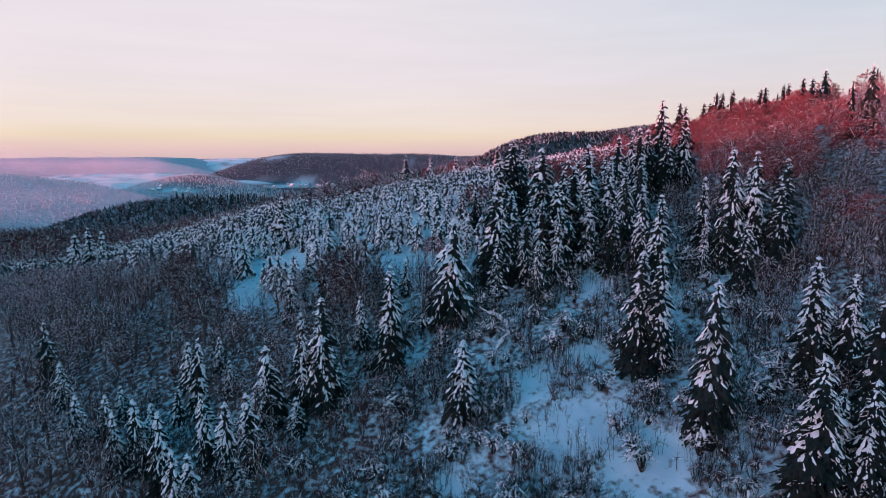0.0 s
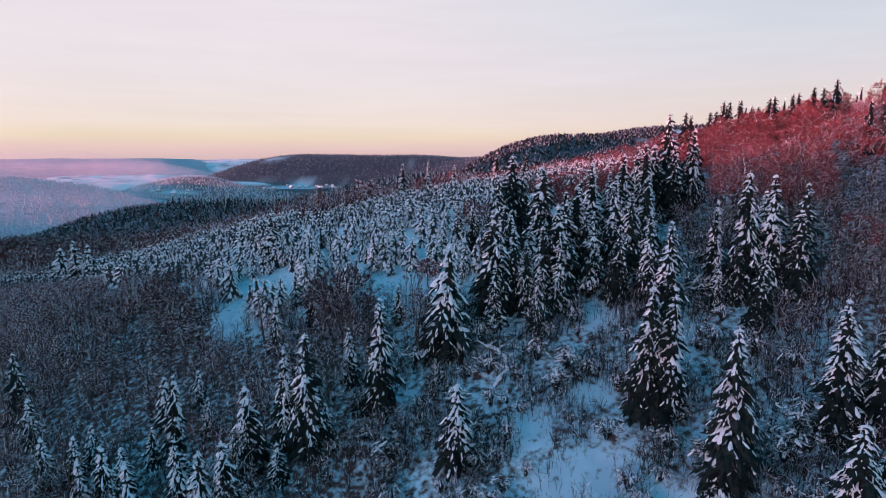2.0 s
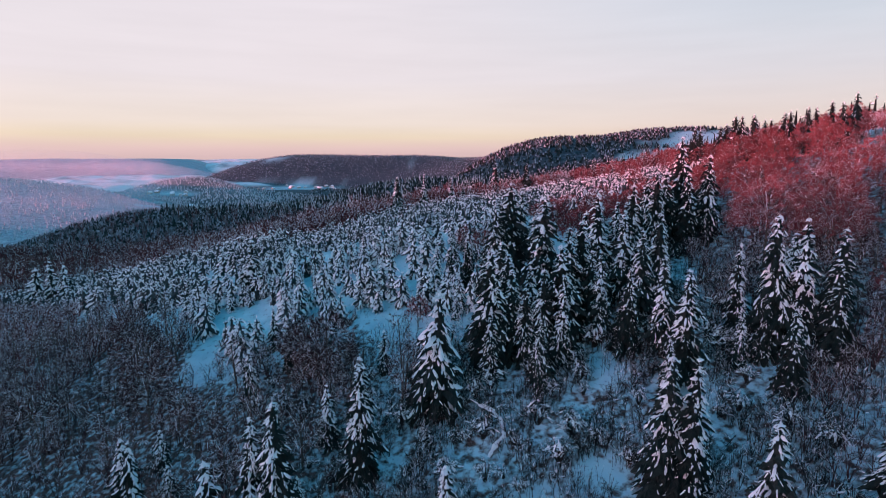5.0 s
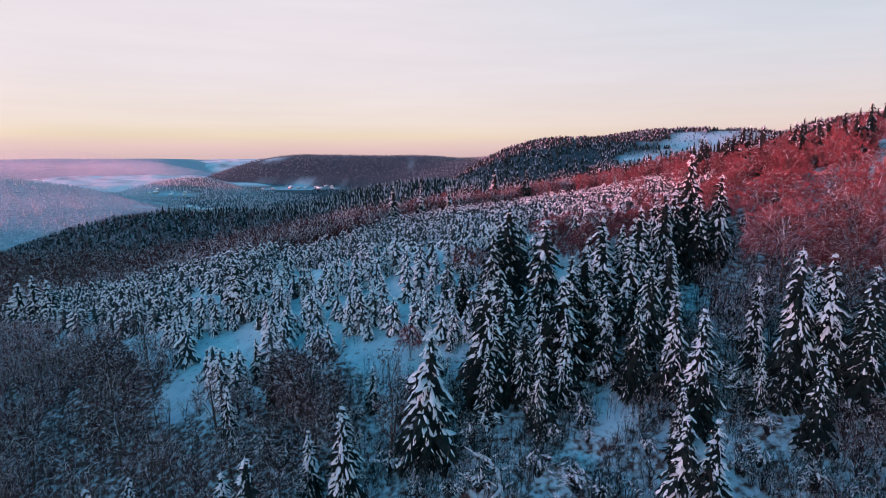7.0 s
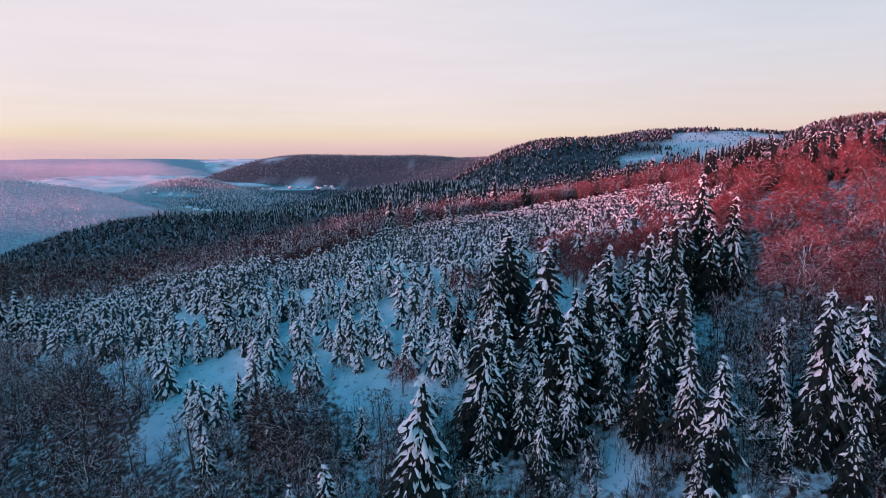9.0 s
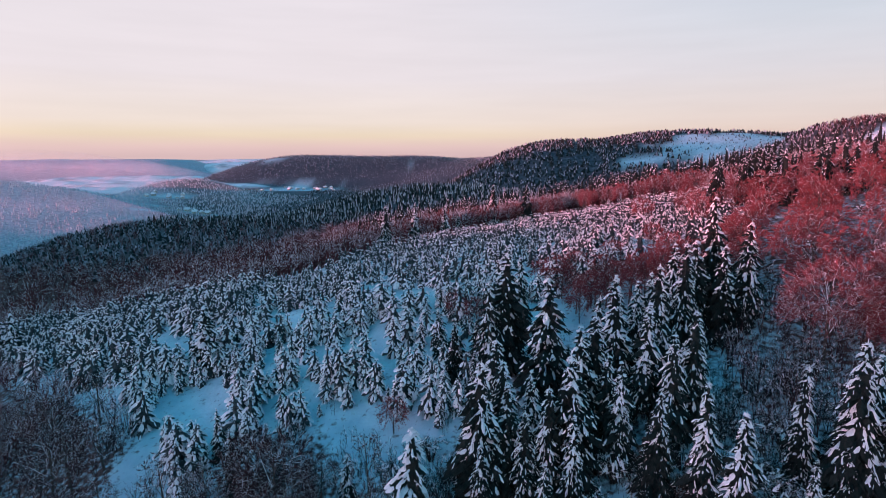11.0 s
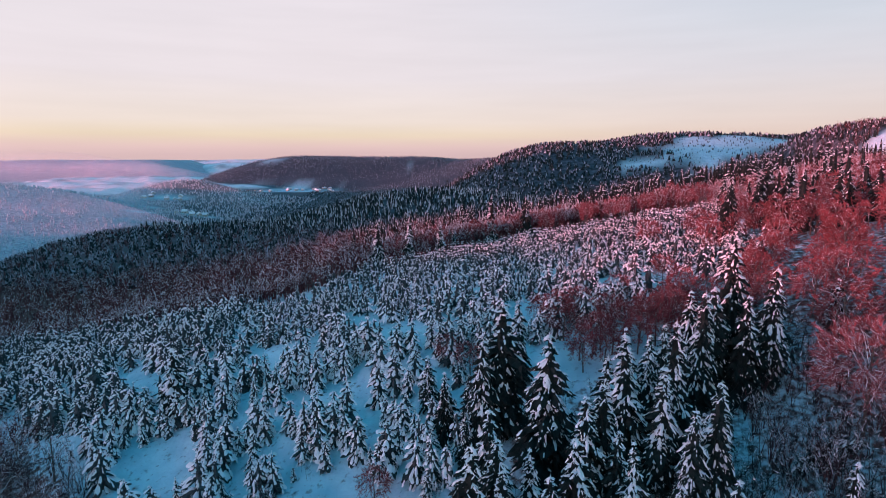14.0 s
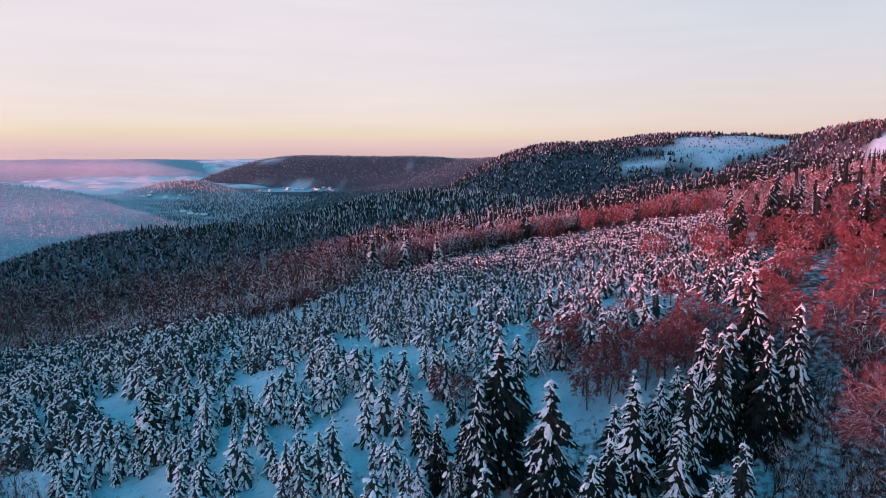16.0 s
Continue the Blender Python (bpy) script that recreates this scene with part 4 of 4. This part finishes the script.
for x, y in scatter(40, (50, 125, 66, 190), 5.0, lambda x, y: x > 51 + 0.10 * abs(y - 130) and x < 0.8 * y + 8 and not (x < 80 and 90 < y < 150)):
    beeches.put(3 if y < 112 else rnd.choice((0, 2, 4, 4)), x, y, rnd.uniform(.6, .9), rnd.uniform(1.0, 1.2), rnd=rnd)
# rimed beeches on the shaded slope below the ridge
for x, y in scatter(46, (56, 98, 80, 130), 4.2, lambda x, y: x > 58 + 0.10 * abs(y - 105) and x < 0.8 * y + 10, 2.2):
    beeches.put(rnd.choice((3, 3, 4)), x, y, rnd.uniform(.6, .9), rnd.uniform(1.1, 1.3), rnd=rnd)
# broad dark crowns below the plantation
for x, y, tall in ((-15.5, 99.4, 15.0), (-20.5, 104.0, 12.0), (-52.0, 112.0, 12.5), (-44.0, 100.0, 12.5), (-58.0, 121.0, 11.0)):
    beeches.put(6, x, y, tall / 12, 1.1, rnd=rnd)
for x, y in ((7.5, 137.0), (11.0, 133.0), (-2.0, 112.0), (40.0, 122.0)):
    beeches.put(2, x, y, 0.5, 1.1, rnd=rnd)
for x, y in scatter(34, (-46, 104, 236, 300), 5.0, lambda x, y: 2 < y - edge_far(x) < 24):
    beeches.put(rnd.choice((0, 4, 4)), x, y, rnd.uniform(.85, 1.1), 0.85, rnd=rnd)

# ---------------------------------------------------------------- undergrowth in the clearing below
for x, y in scatter(190, (-30, 52, 48, 106), 2.0, lambda x, y: not bald(x, y) or rnd.random() < .3, off=1.4):
    shrubs.put(rnd.randrange(4), x, y, rnd.uniform(.6, 1.6), rnd.uniform(.9, 1.3), rnd=rnd)


def sapling(seed):
    """Two or three thin upright stems with a few twigs near the top."""
    r = random.Random(seed)
    wood, snow = Shape(), Shape()
    for _ in range(r.choice((1, 2, 2, 3))):
        foot = Vector((r.uniform(-.5, .5), r.uniform(-.5, .5), -.2))
        top = foot + Vector((r.uniform(-.35, .35), r.uniform(-.35, .35), r.uniform(2.2, 3.6)))
        wood.tube(foot, top, 0.026, 0, 3)
        for i in range(7):
            p = foot.lerp(top, r.uniform(.3, .95))
            q = p + Vector((r.uniform(-.5, .5), r.uniform(-.5, .5), r.uniform(.2, .9)))
            wood.sliver(p, q, 0.024, r)
            if r.random() < .3:
                snow.sliver(p.lerp(q, .4) + Vector((0, 0, .04)), q + Vector((0, 0, .04)), 0.05, r)
    return base_of(wood, snow)


def clump(x, y):
    """Saplings stand in clumps: above 0 inside them."""
    return math.sin(x / 1.9 + 1.7 * math.sin(y / 3.1)) + math.sin(y / 2.3 + 1.3 * math.sin(x / 4.7))


sapbases = [sapling(s) for s in (1, 2, 3, 4, 5)]
sap = [(rnd.uniform(-100, 70), rnd.uniform(44, 125)) for _ in range(6000)]
sap += [(rnd.uniform(-22, 52), rnd.uniform(46, 106)) for _ in range(7000)]
sap = [(x, y) for x, y in sap if y < edge_near(x) + 2 and (not bald(x, y) or rnd.random() < .25) and abs(x - 4) < 0.8 * y + 5 and clump(x, y) > -0.25 and (x > -16 or rnd.random() < .5)]
woodland("sapling_thicket", "thin bare saplings standing in snow", "saplings", sapbases, [STEM, SNOW],
         [(x, y, rnd.uniform(.4, 1.2), rnd.uniform(.8, 1.6)) for x, y in sap], 3)
sap = [(rnd.uniform(40, 125), rnd.uniform(70, 190)) for _ in range(1300)]
woodland("sapling_thicket", "thin bare saplings standing in snow", "saplings", sapbases, [STEM, SNOW],
         [(x, y, rnd.uniform(.5, 1.6), rnd.uniform(.8, 1.4)) for x, y in sap if x < 0.8 * y + 8], 4)


def fallen_branch():
    """A crooked fallen branch under a thick line of snow."""
    root = tagged(new("fallen_branch"), "crooked fallen branch under a thick line of snow", "branch")
    wood, snow = Shape(), Shape()
    pts = [Vector(p) for p in ((0, 0, .2), (.5, .9, .5), (1.3, 1.9, .6), (1.1, 3.4, .9), (.2, 4.6, 1.1), (-.9, 5.2, 1.0))]
    for a, b in zip(pts, pts[1:]):
        wood.tube(a, b, .12, .09, 5)
    for i, p in enumerate(pts[2:]):
        for s in (-1, 1):
            q = p + Vector((s * 1.2, .6, .3))
            wood.tube(p, q, .05, 0, 3)
    r = random.Random(9)
    for a, b in zip(pts, pts[1:]):
        side = (b - a).cross(Vector((0, 0, 1))).normalized()
        for k in (.1, .5, .85):
            lump(snow, a.lerp(b, k) + Vector((0, 0, .1)), (b - a).normalized(), side, r.uniform(.9, 1.2), r.uniform(.16, .3), r.uniform(.15, .3), r)
    for i, p in enumerate(pts[2:]):
        for s in (-1, 1):
            lump(snow, p + Vector((s * .7, .35, .25)), Vector((s * .85, .45, .2)), Vector((-.4, .8, 0)), r.uniform(.6, 1.0), .13, .14, r, 2)
    part("wood", wood.mesh("wood", BEECH), root)
    tagged(part("snow", snow.mesh("snow", SNOW, True), root), kind="stuff")
    root.location, root.scale, root.rotation_euler = (8.3, 82.4, height_at(8.3, 82.4) + 0.5), (1.35, 1.35, 1.35), (radians(20.5), 0, radians(-4))


fallen_branch()

# ---------------------------------------------------------------- woods further off
nr = np.random.RandomState(4)


def field(count, x0, x1, y0, y1, keep):
    x, y = nr.uniform(x0, x1, count), nr.uniform(y0, y1, count)
    m = keep(x, y)
    return x[m], y[m]


def rows_of(x, y, lo, hi, girth=(0.9, 1.2)):
    return np.stack([x, y, nr.uniform(lo, hi, len(x)), nr.uniform(*girth, len(x))], 1)


def view_wedge(x, y, extra=30):
    """Within the fan of land that opens before the slope."""
    return (np.abs(x - 4) < 0.80 * (y - 10) + extra) & (y > 0)


beech_bases = [small_beech(s, 60, 0.22, 0.065) for s in range(200, 206)]
mid_bases = [base_of(*spruce_shapes(s, 10.0, wide=2.2, whorls=7, per=5, fine=False, coarse=True, snowy=0.22, bare=.04, gappy=.05)) for s in range(260, 264)]
spruce_bases = [small_spruce(s, 3, 0.3) for s in range(220, 226)]
dusted_bases = [small_spruce(s, 4, 0.5) for s in range(270, 275)]
rosy_bases = [small_beech(s, 70, 0.42, 0.052) for s in range(310, 315)]
frosty_bases = [small_beech(s, 56, 0.5, 0.07) for s in range(230, 235)]
# dark beech wood left of the plantation and behind it
x, y = field(2600, -420, 20, 150, 420, lambda x, y: (y > edge_far(x) + 4) & view_wedge(x, y) & ((x > -140) | (y > 200)) & (y < 385 + 0.12 * x))
edge_ = (y < edge_far(x) + 16) & (x > -48)
woodland("beech_wood", "dark leafless beech wood dusted with snow", "beech wood", beech_bases, [FAR_TWIG, FROST], rows_of(x[~edge_], y[~edge_], .9, 1.3, (1.15, 1.6)), 5)
woodland("beech_wood", "edge of a leafless beech wood with reddish crowns", "beech wood", beech_bases, [FAR_TWIG, FROST], rows_of(x[edge_], y[edge_], .9, 1.25, (1.1, 1.5)), 18)
x, y = field(2600, -190, 0, 185, 270, lambda x, y: (y > edge_far(x) + 1) & (y < edge_far(x) + 14))
woodland("beech_wood", "frosted beeches along the edge of the wood", "beech wood", frosty_bases, [FAR_TWIG, FROST], rows_of(x, y, .5, 1.0, (1.1, 1.5)), 22)
x, y = field(5200, -480, 10, 330, 620, lambda x, y: view_wedge(x, y) & (y > 375 + 0.12 * x + 20 * np.sin(x / 23)))
leafless = nr.rand(len(x)) < .36
woodland("spruce_wood", "dark blue-green spruce wood dusted with snow", "spruce wood", dusted_bases, [FAR_NEEDLE, RIME_HAZED], rows_of(x[~leafless], y[~leafless], .5, .8, (1.4, 1.9)), 19)
woodland("beech_wood", "dark leafless beech wood dusted with snow", "beech wood", frosty_bases, [FAR_TWIG, RIME_HAZED], rows_of(x[leafless], y[leafless], .7, .95, (1.2, 1.6)), 21)
x, y = field(2800, -175, -66, 110, 215, lambda x, y: (y < np.interp(x, (-150, -128, -64), (205, 187, 140)) + 1) & (y > np.interp(x, (-150, -128, -64), (205, 187, 140)) - 40) & view_wedge(x, y))
woodland("beech_wood", "dark leafless beech wood dusted with snow", "beech wood", frosty_bases, [FAR_TWIG, FROST], rows_of(x, y, .3, .55, (1.1, 1.7)), 6)
# filling the thickets of the lower slope between the larger trees
frosty_brush = [small_beech(s, 42, 0.2, 0.10) for s in range(280, 284)]
brush_bases = [small_beech(s, 84, 0.34, 0.042) for s in range(210, 216)]
spots_ = [(rnd.uniform(-98, -4), rnd.uniform(54, 135)) for _ in range(950)]
spots_ = [(x, y) for x, y in spots_ if y < edge_near(x) - 2 and not bald(x, y) and -x < 0.8 * y + 10 and x < (-14 if y > 88 else -3)]
spots_ += [(x, y) for x, y in [(rnd.uniform(36, 72), rnd.uniform(52, 122)) for _ in range(600)] if x < 0.8 * y + 6 and x > 40 + 0.1 * abs(y - 80)]
spots_ = [p for p in spots_ if not keep_off(*p, 2.6)]
low_ = [(x, y) for x, y in [(rnd.uniform(-6, 50), rnd.uniform(48, 104)) for _ in range(2600)] if not bald(x, y) and y < edge_near(x) - 3 and clump(x, y) > -.5 and not keep_off(x, y, 1.6)]
woodland("beech_thicket", "low bare brush with rime, standing in blue snow", "thicket", frosty_brush, [STEM, FROST], [(x, y, rnd.uniform(.14, .30), rnd.uniform(1.0, 1.7)) for x, y in low_], 20)
woodland("beech_thicket", "tangled young beeches, bare and frosted", "thicket", brush_bases, [SHADE_BRUSH, FROST], [(x, y, rnd.uniform(.35, .65), rnd.uniform(.9, 1.3)) for x, y in spots_], 12)
# behind the row: beeches, then spruces
x, y = field(1000, -20, 108, 250, 350, lambda x, y: (y > edge_far(x) + 12) & (y < edge_far(x) + 48))
near_ = x < 72
woodland("beech_wood", "frosted leafless beech wood in blue shade", "beech wood", frosty_bases, [FAR_TWIG, FROST], rows_of(x[near_], y[near_], 1.0, 1.3, (1.0, 1.3)), 7)
woodland("beech_wood", "leafless beech wood with reddish crowns", "beech wood", beech_bases, [FAR_TWIG, FROST], rows_of(x[~near_], y[~near_], 0.9, 1.2, (1.0, 1.3)), 17)
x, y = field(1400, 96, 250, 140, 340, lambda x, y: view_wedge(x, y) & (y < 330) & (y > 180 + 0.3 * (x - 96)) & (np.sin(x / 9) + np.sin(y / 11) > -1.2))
woodland("beech_wood", "leafless beech wood with reddish crowns", "beech wood", rosy_bases, [SUN_TWIG, FROST], rows_of(x, y, .5, .8, (1.1, 1.5)), 8)
x, y = field(9000, -260, 420, 220, 820, lambda x, y: view_wedge(x, y) & (clearing(x, y) < .3) & ((x > -40) | (y > 520)) & ((y > edge_far(x) + 44) | (x > 128)) & ((x < 96) | (y > 320) | (nr.rand(len(x)) < .16)) & ((x > 110) | (y > 300)))
near_ = (y < 400) & (x < 260)
woodland("spruce_wood", "dark spruce wood with snow on its boughs", "spruce wood", mid_bases, [BARK, NEEDLE, SNOW], rows_of(x[near_], y[near_], 0.9, 1.5), 15)
x, y = x[~near_], y[~near_]
woodland("spruce_wood", "snow-dusted spruce wood on the slope beyond", "spruce wood", spruce_bases, [FAR_NEEDLE, FAR_SNOWY], rows_of(x, y, 0.7, 1.15, (1.0, 1.3)), 9)
x, y = field(700, 470, 720, 690, 880, lambda x, y: (clearing(x, y) < .3))
woodland("beech_wood", "leafless beech wood with reddish crowns", "beech wood", beech_bases, [FAR_TWIG, FROST], rows_of(x, y, .8, 1.3, (1.0, 1.4)), 16)
x, y = field(3400, 420, 900, 420, 830, lambda x, y: view_wedge(x, y) & (clearing(x, y) < .3))
woodland("spruce_wood", "snow-dusted spruce wood on the near hilltop", "spruce wood", [small_spruce(s, 3, 0.12) for s in range(226, 230)], [FAR_NEEDLE, FAR_SNOWY], rows_of(x, y, 0.6, 1.05, (1.0, 1.3)), 14)
x, y = field(17000, -500, 1100, 820, 1360, lambda x, y: view_wedge(x, y) & (nr.rand(len(x)) > clearing(x, y) * 0.45))
woodland("spruce_wood", "snow-dusted spruce wood on the far hill", "spruce wood", [small_spruce(s, 2, 0.28) for s in range(300, 306)], [FAR_NEEDLE, RIME_HAZED], rows_of(x, y, 0.5, 1.0, (1.4, 2.1)) * np.where(clearing(x, y) > .4, .4, 1.0)[:, None] ** [0, 0, 1, 0], 10)
# no dark needles here: the pale pinkish crowns carry the haze
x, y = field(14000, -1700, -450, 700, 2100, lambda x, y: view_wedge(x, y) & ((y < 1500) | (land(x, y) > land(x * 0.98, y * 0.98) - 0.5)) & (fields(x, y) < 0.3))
woodland("spruce_wood", "snow-covered spruce wood on the far hill, haze in its colour", "spruce wood", [small_spruce(s, 2, 0.5) for s in range(240, 246)], [FAR_SNOWY, FAR_HAZED], rows_of(x, y, 0.45, 0.8, (1.2, 1.7)), 11)
x, y = field(5200, -520, 330, 1330, 2460, lambda x, y: fields(x, y) < 0.3)
woodland("spruce_wood", "dark spruce wood on the valley floor", "spruce wood", [small_spruce(s, 2, 0.4) for s in range(320, 325)], [FAR_NEEDLE, RIME_HAZED], rows_of(x, y, 0.5, 0.9, (1.4, 2.0)), 23)
# mostly the blue-grey crowns, whose colour stands for haze on this ridge
x, y = field(7000, -1150, 420, 2480, 3000, lambda x, y: (land(x, y) > land(x * 0.985, y * 0.985)) & (fields(x, y) < 0.3))
woodland("spruce_wood", "dark spruce wood on the distant ridge", "spruce wood", [small_spruce(s, 2, 0.7) for s in range(250, 256)], [FAR_NEEDLE, RIME_HAZED], rows_of(x, y, 0.4, 0.8, (1.3, 2.0)), 13)


# ---------------------------------------------------------------- the villages in the valley
def house():
    root = tagged(new("house"), "pale village house with a snow-covered roof", "house", "village houses in the valley")
    bm = bmesh.new()
    bmesh.ops.create_cube(bm, size=1, matrix=Matrix.Translation((0, 0, 2.5)) @ Matrix.Diagonal((9, 12, 6, 1)))
    me = bpy.data.meshes.new("wall")
    bm.to_mesh(me)
    bm.free()
    me.materials.append(PLASTER)
    part("wall", me, root)
    roof = Shape()
    roof.strip([[(-5.3, -6.6, 5.0), (0, -6.6, 9.6), (5.3, -6.6, 5.0)], [(-5.3, 6.6, 5.0), (0, 6.6, 9.6), (5.3, 6.6, 5.0)]])
    roof.strip([[(-5.3, -6.6, 5.5), (0, -6.6, 10.2), (5.3, -6.6, 5.5)], [(-5.3, 6.6, 5.5), (0, 6.6, 10.2), (5.3, 6.6, 5.5)]])
    for yy in (-6.6, 6.6):
        roof.strip([[(-5.3, yy, 5.0), (0, yy, 9.6), (5.3, yy, 5.0)], [(-5.3, yy, 5.5), (0, yy, 10.2), (5.3, yy, 5.5)]])
    part("roof", roof.mesh("roof", SNOW), root, "thick snow on the roof")
    for sx in (-4.52, 4.52):
        for yy in (-3.5, 0, 3.5):
            w = Shape()
            w.strip([[(sx, yy - .6, 1.5), (sx, yy + .6, 1.5)], [(sx, yy - .6, 3.2), (sx, yy + .6, 3.2)]])
            part("window", w.mesh("window", GLASS), root)
    return root


first = house()
rnd = random.Random(77)
placed = False
for cx, cy, rx_, ry_, count in ((-650, 2480, 190, 55, 26), (-820, 1735, 60, 30, 8), (-601, 1425, 45, 24, 6)):
    for _ in range(count):
        x, y = cx + rnd.uniform(-rx_, rx_), cy + rnd.uniform(-ry_, ry_)
        m = pose(x, y, height_at(x, y), 0, 0, rnd.uniform(0, 180))
        if placed:
            copy_thing(first, m)
        else:
            first.matrix_basis, placed = m, True


# ---------------------------------------------------------------- mist that lies in the valley, and sheets added as distance haze
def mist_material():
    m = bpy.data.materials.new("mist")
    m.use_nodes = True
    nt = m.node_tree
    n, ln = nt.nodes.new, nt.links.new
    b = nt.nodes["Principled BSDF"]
    # faint pink of the low sun put into the white mist
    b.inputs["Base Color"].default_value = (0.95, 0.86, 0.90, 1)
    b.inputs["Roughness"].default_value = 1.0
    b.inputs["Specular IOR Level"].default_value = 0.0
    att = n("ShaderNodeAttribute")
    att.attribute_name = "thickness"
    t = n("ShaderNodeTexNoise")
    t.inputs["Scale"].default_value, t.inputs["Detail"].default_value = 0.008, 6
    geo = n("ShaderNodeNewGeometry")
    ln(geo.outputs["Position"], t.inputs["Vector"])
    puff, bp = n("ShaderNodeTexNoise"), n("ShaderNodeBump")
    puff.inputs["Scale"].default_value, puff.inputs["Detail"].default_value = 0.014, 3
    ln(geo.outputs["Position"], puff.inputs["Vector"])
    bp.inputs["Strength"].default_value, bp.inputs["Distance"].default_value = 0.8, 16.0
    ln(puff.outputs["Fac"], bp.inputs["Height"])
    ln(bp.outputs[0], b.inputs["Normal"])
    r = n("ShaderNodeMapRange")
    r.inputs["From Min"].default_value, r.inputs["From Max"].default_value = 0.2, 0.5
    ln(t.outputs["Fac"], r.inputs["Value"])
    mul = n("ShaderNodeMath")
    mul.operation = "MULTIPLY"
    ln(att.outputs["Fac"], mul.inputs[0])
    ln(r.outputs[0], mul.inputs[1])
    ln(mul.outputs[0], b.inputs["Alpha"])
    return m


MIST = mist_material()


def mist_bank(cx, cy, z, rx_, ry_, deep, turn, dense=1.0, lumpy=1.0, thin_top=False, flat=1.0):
    """A lumpy lens of mist, thinning out at its rim; with thin_top an added sheet of haze, thinning towards its top
    too.
    """
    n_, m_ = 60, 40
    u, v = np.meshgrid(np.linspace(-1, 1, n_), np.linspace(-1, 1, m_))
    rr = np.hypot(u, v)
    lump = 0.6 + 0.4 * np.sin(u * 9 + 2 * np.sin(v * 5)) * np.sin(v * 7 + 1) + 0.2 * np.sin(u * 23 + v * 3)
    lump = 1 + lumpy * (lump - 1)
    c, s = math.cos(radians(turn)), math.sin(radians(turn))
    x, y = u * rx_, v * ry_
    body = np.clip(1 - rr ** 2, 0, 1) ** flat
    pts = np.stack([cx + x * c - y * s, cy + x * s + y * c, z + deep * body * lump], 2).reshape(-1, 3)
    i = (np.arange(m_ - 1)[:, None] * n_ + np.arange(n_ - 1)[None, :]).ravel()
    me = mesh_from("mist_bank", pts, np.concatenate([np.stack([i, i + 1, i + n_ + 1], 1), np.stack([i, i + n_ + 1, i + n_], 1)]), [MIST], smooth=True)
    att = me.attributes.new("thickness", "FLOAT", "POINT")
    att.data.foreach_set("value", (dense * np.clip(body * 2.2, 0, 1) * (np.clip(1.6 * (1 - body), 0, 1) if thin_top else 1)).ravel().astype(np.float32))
    tagged(new("mist_bank", me), "thin white bank of valley mist and added distance haze", "mist", kind="stuff")


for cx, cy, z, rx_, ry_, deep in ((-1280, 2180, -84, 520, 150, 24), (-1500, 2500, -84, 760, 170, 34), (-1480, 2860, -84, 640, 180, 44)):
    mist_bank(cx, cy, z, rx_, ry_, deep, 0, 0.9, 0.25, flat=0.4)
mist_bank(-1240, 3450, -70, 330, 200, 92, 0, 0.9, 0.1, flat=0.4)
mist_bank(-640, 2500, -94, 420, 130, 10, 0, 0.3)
# the next three: steep faint sheets added before the hills as distance haze
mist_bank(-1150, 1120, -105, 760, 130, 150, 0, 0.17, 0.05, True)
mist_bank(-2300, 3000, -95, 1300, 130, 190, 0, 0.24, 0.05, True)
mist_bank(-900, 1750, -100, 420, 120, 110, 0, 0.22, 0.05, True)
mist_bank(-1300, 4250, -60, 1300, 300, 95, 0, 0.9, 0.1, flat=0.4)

for stand in (spruces, youngs, beeches, shrubs):
    stand.clear_first()
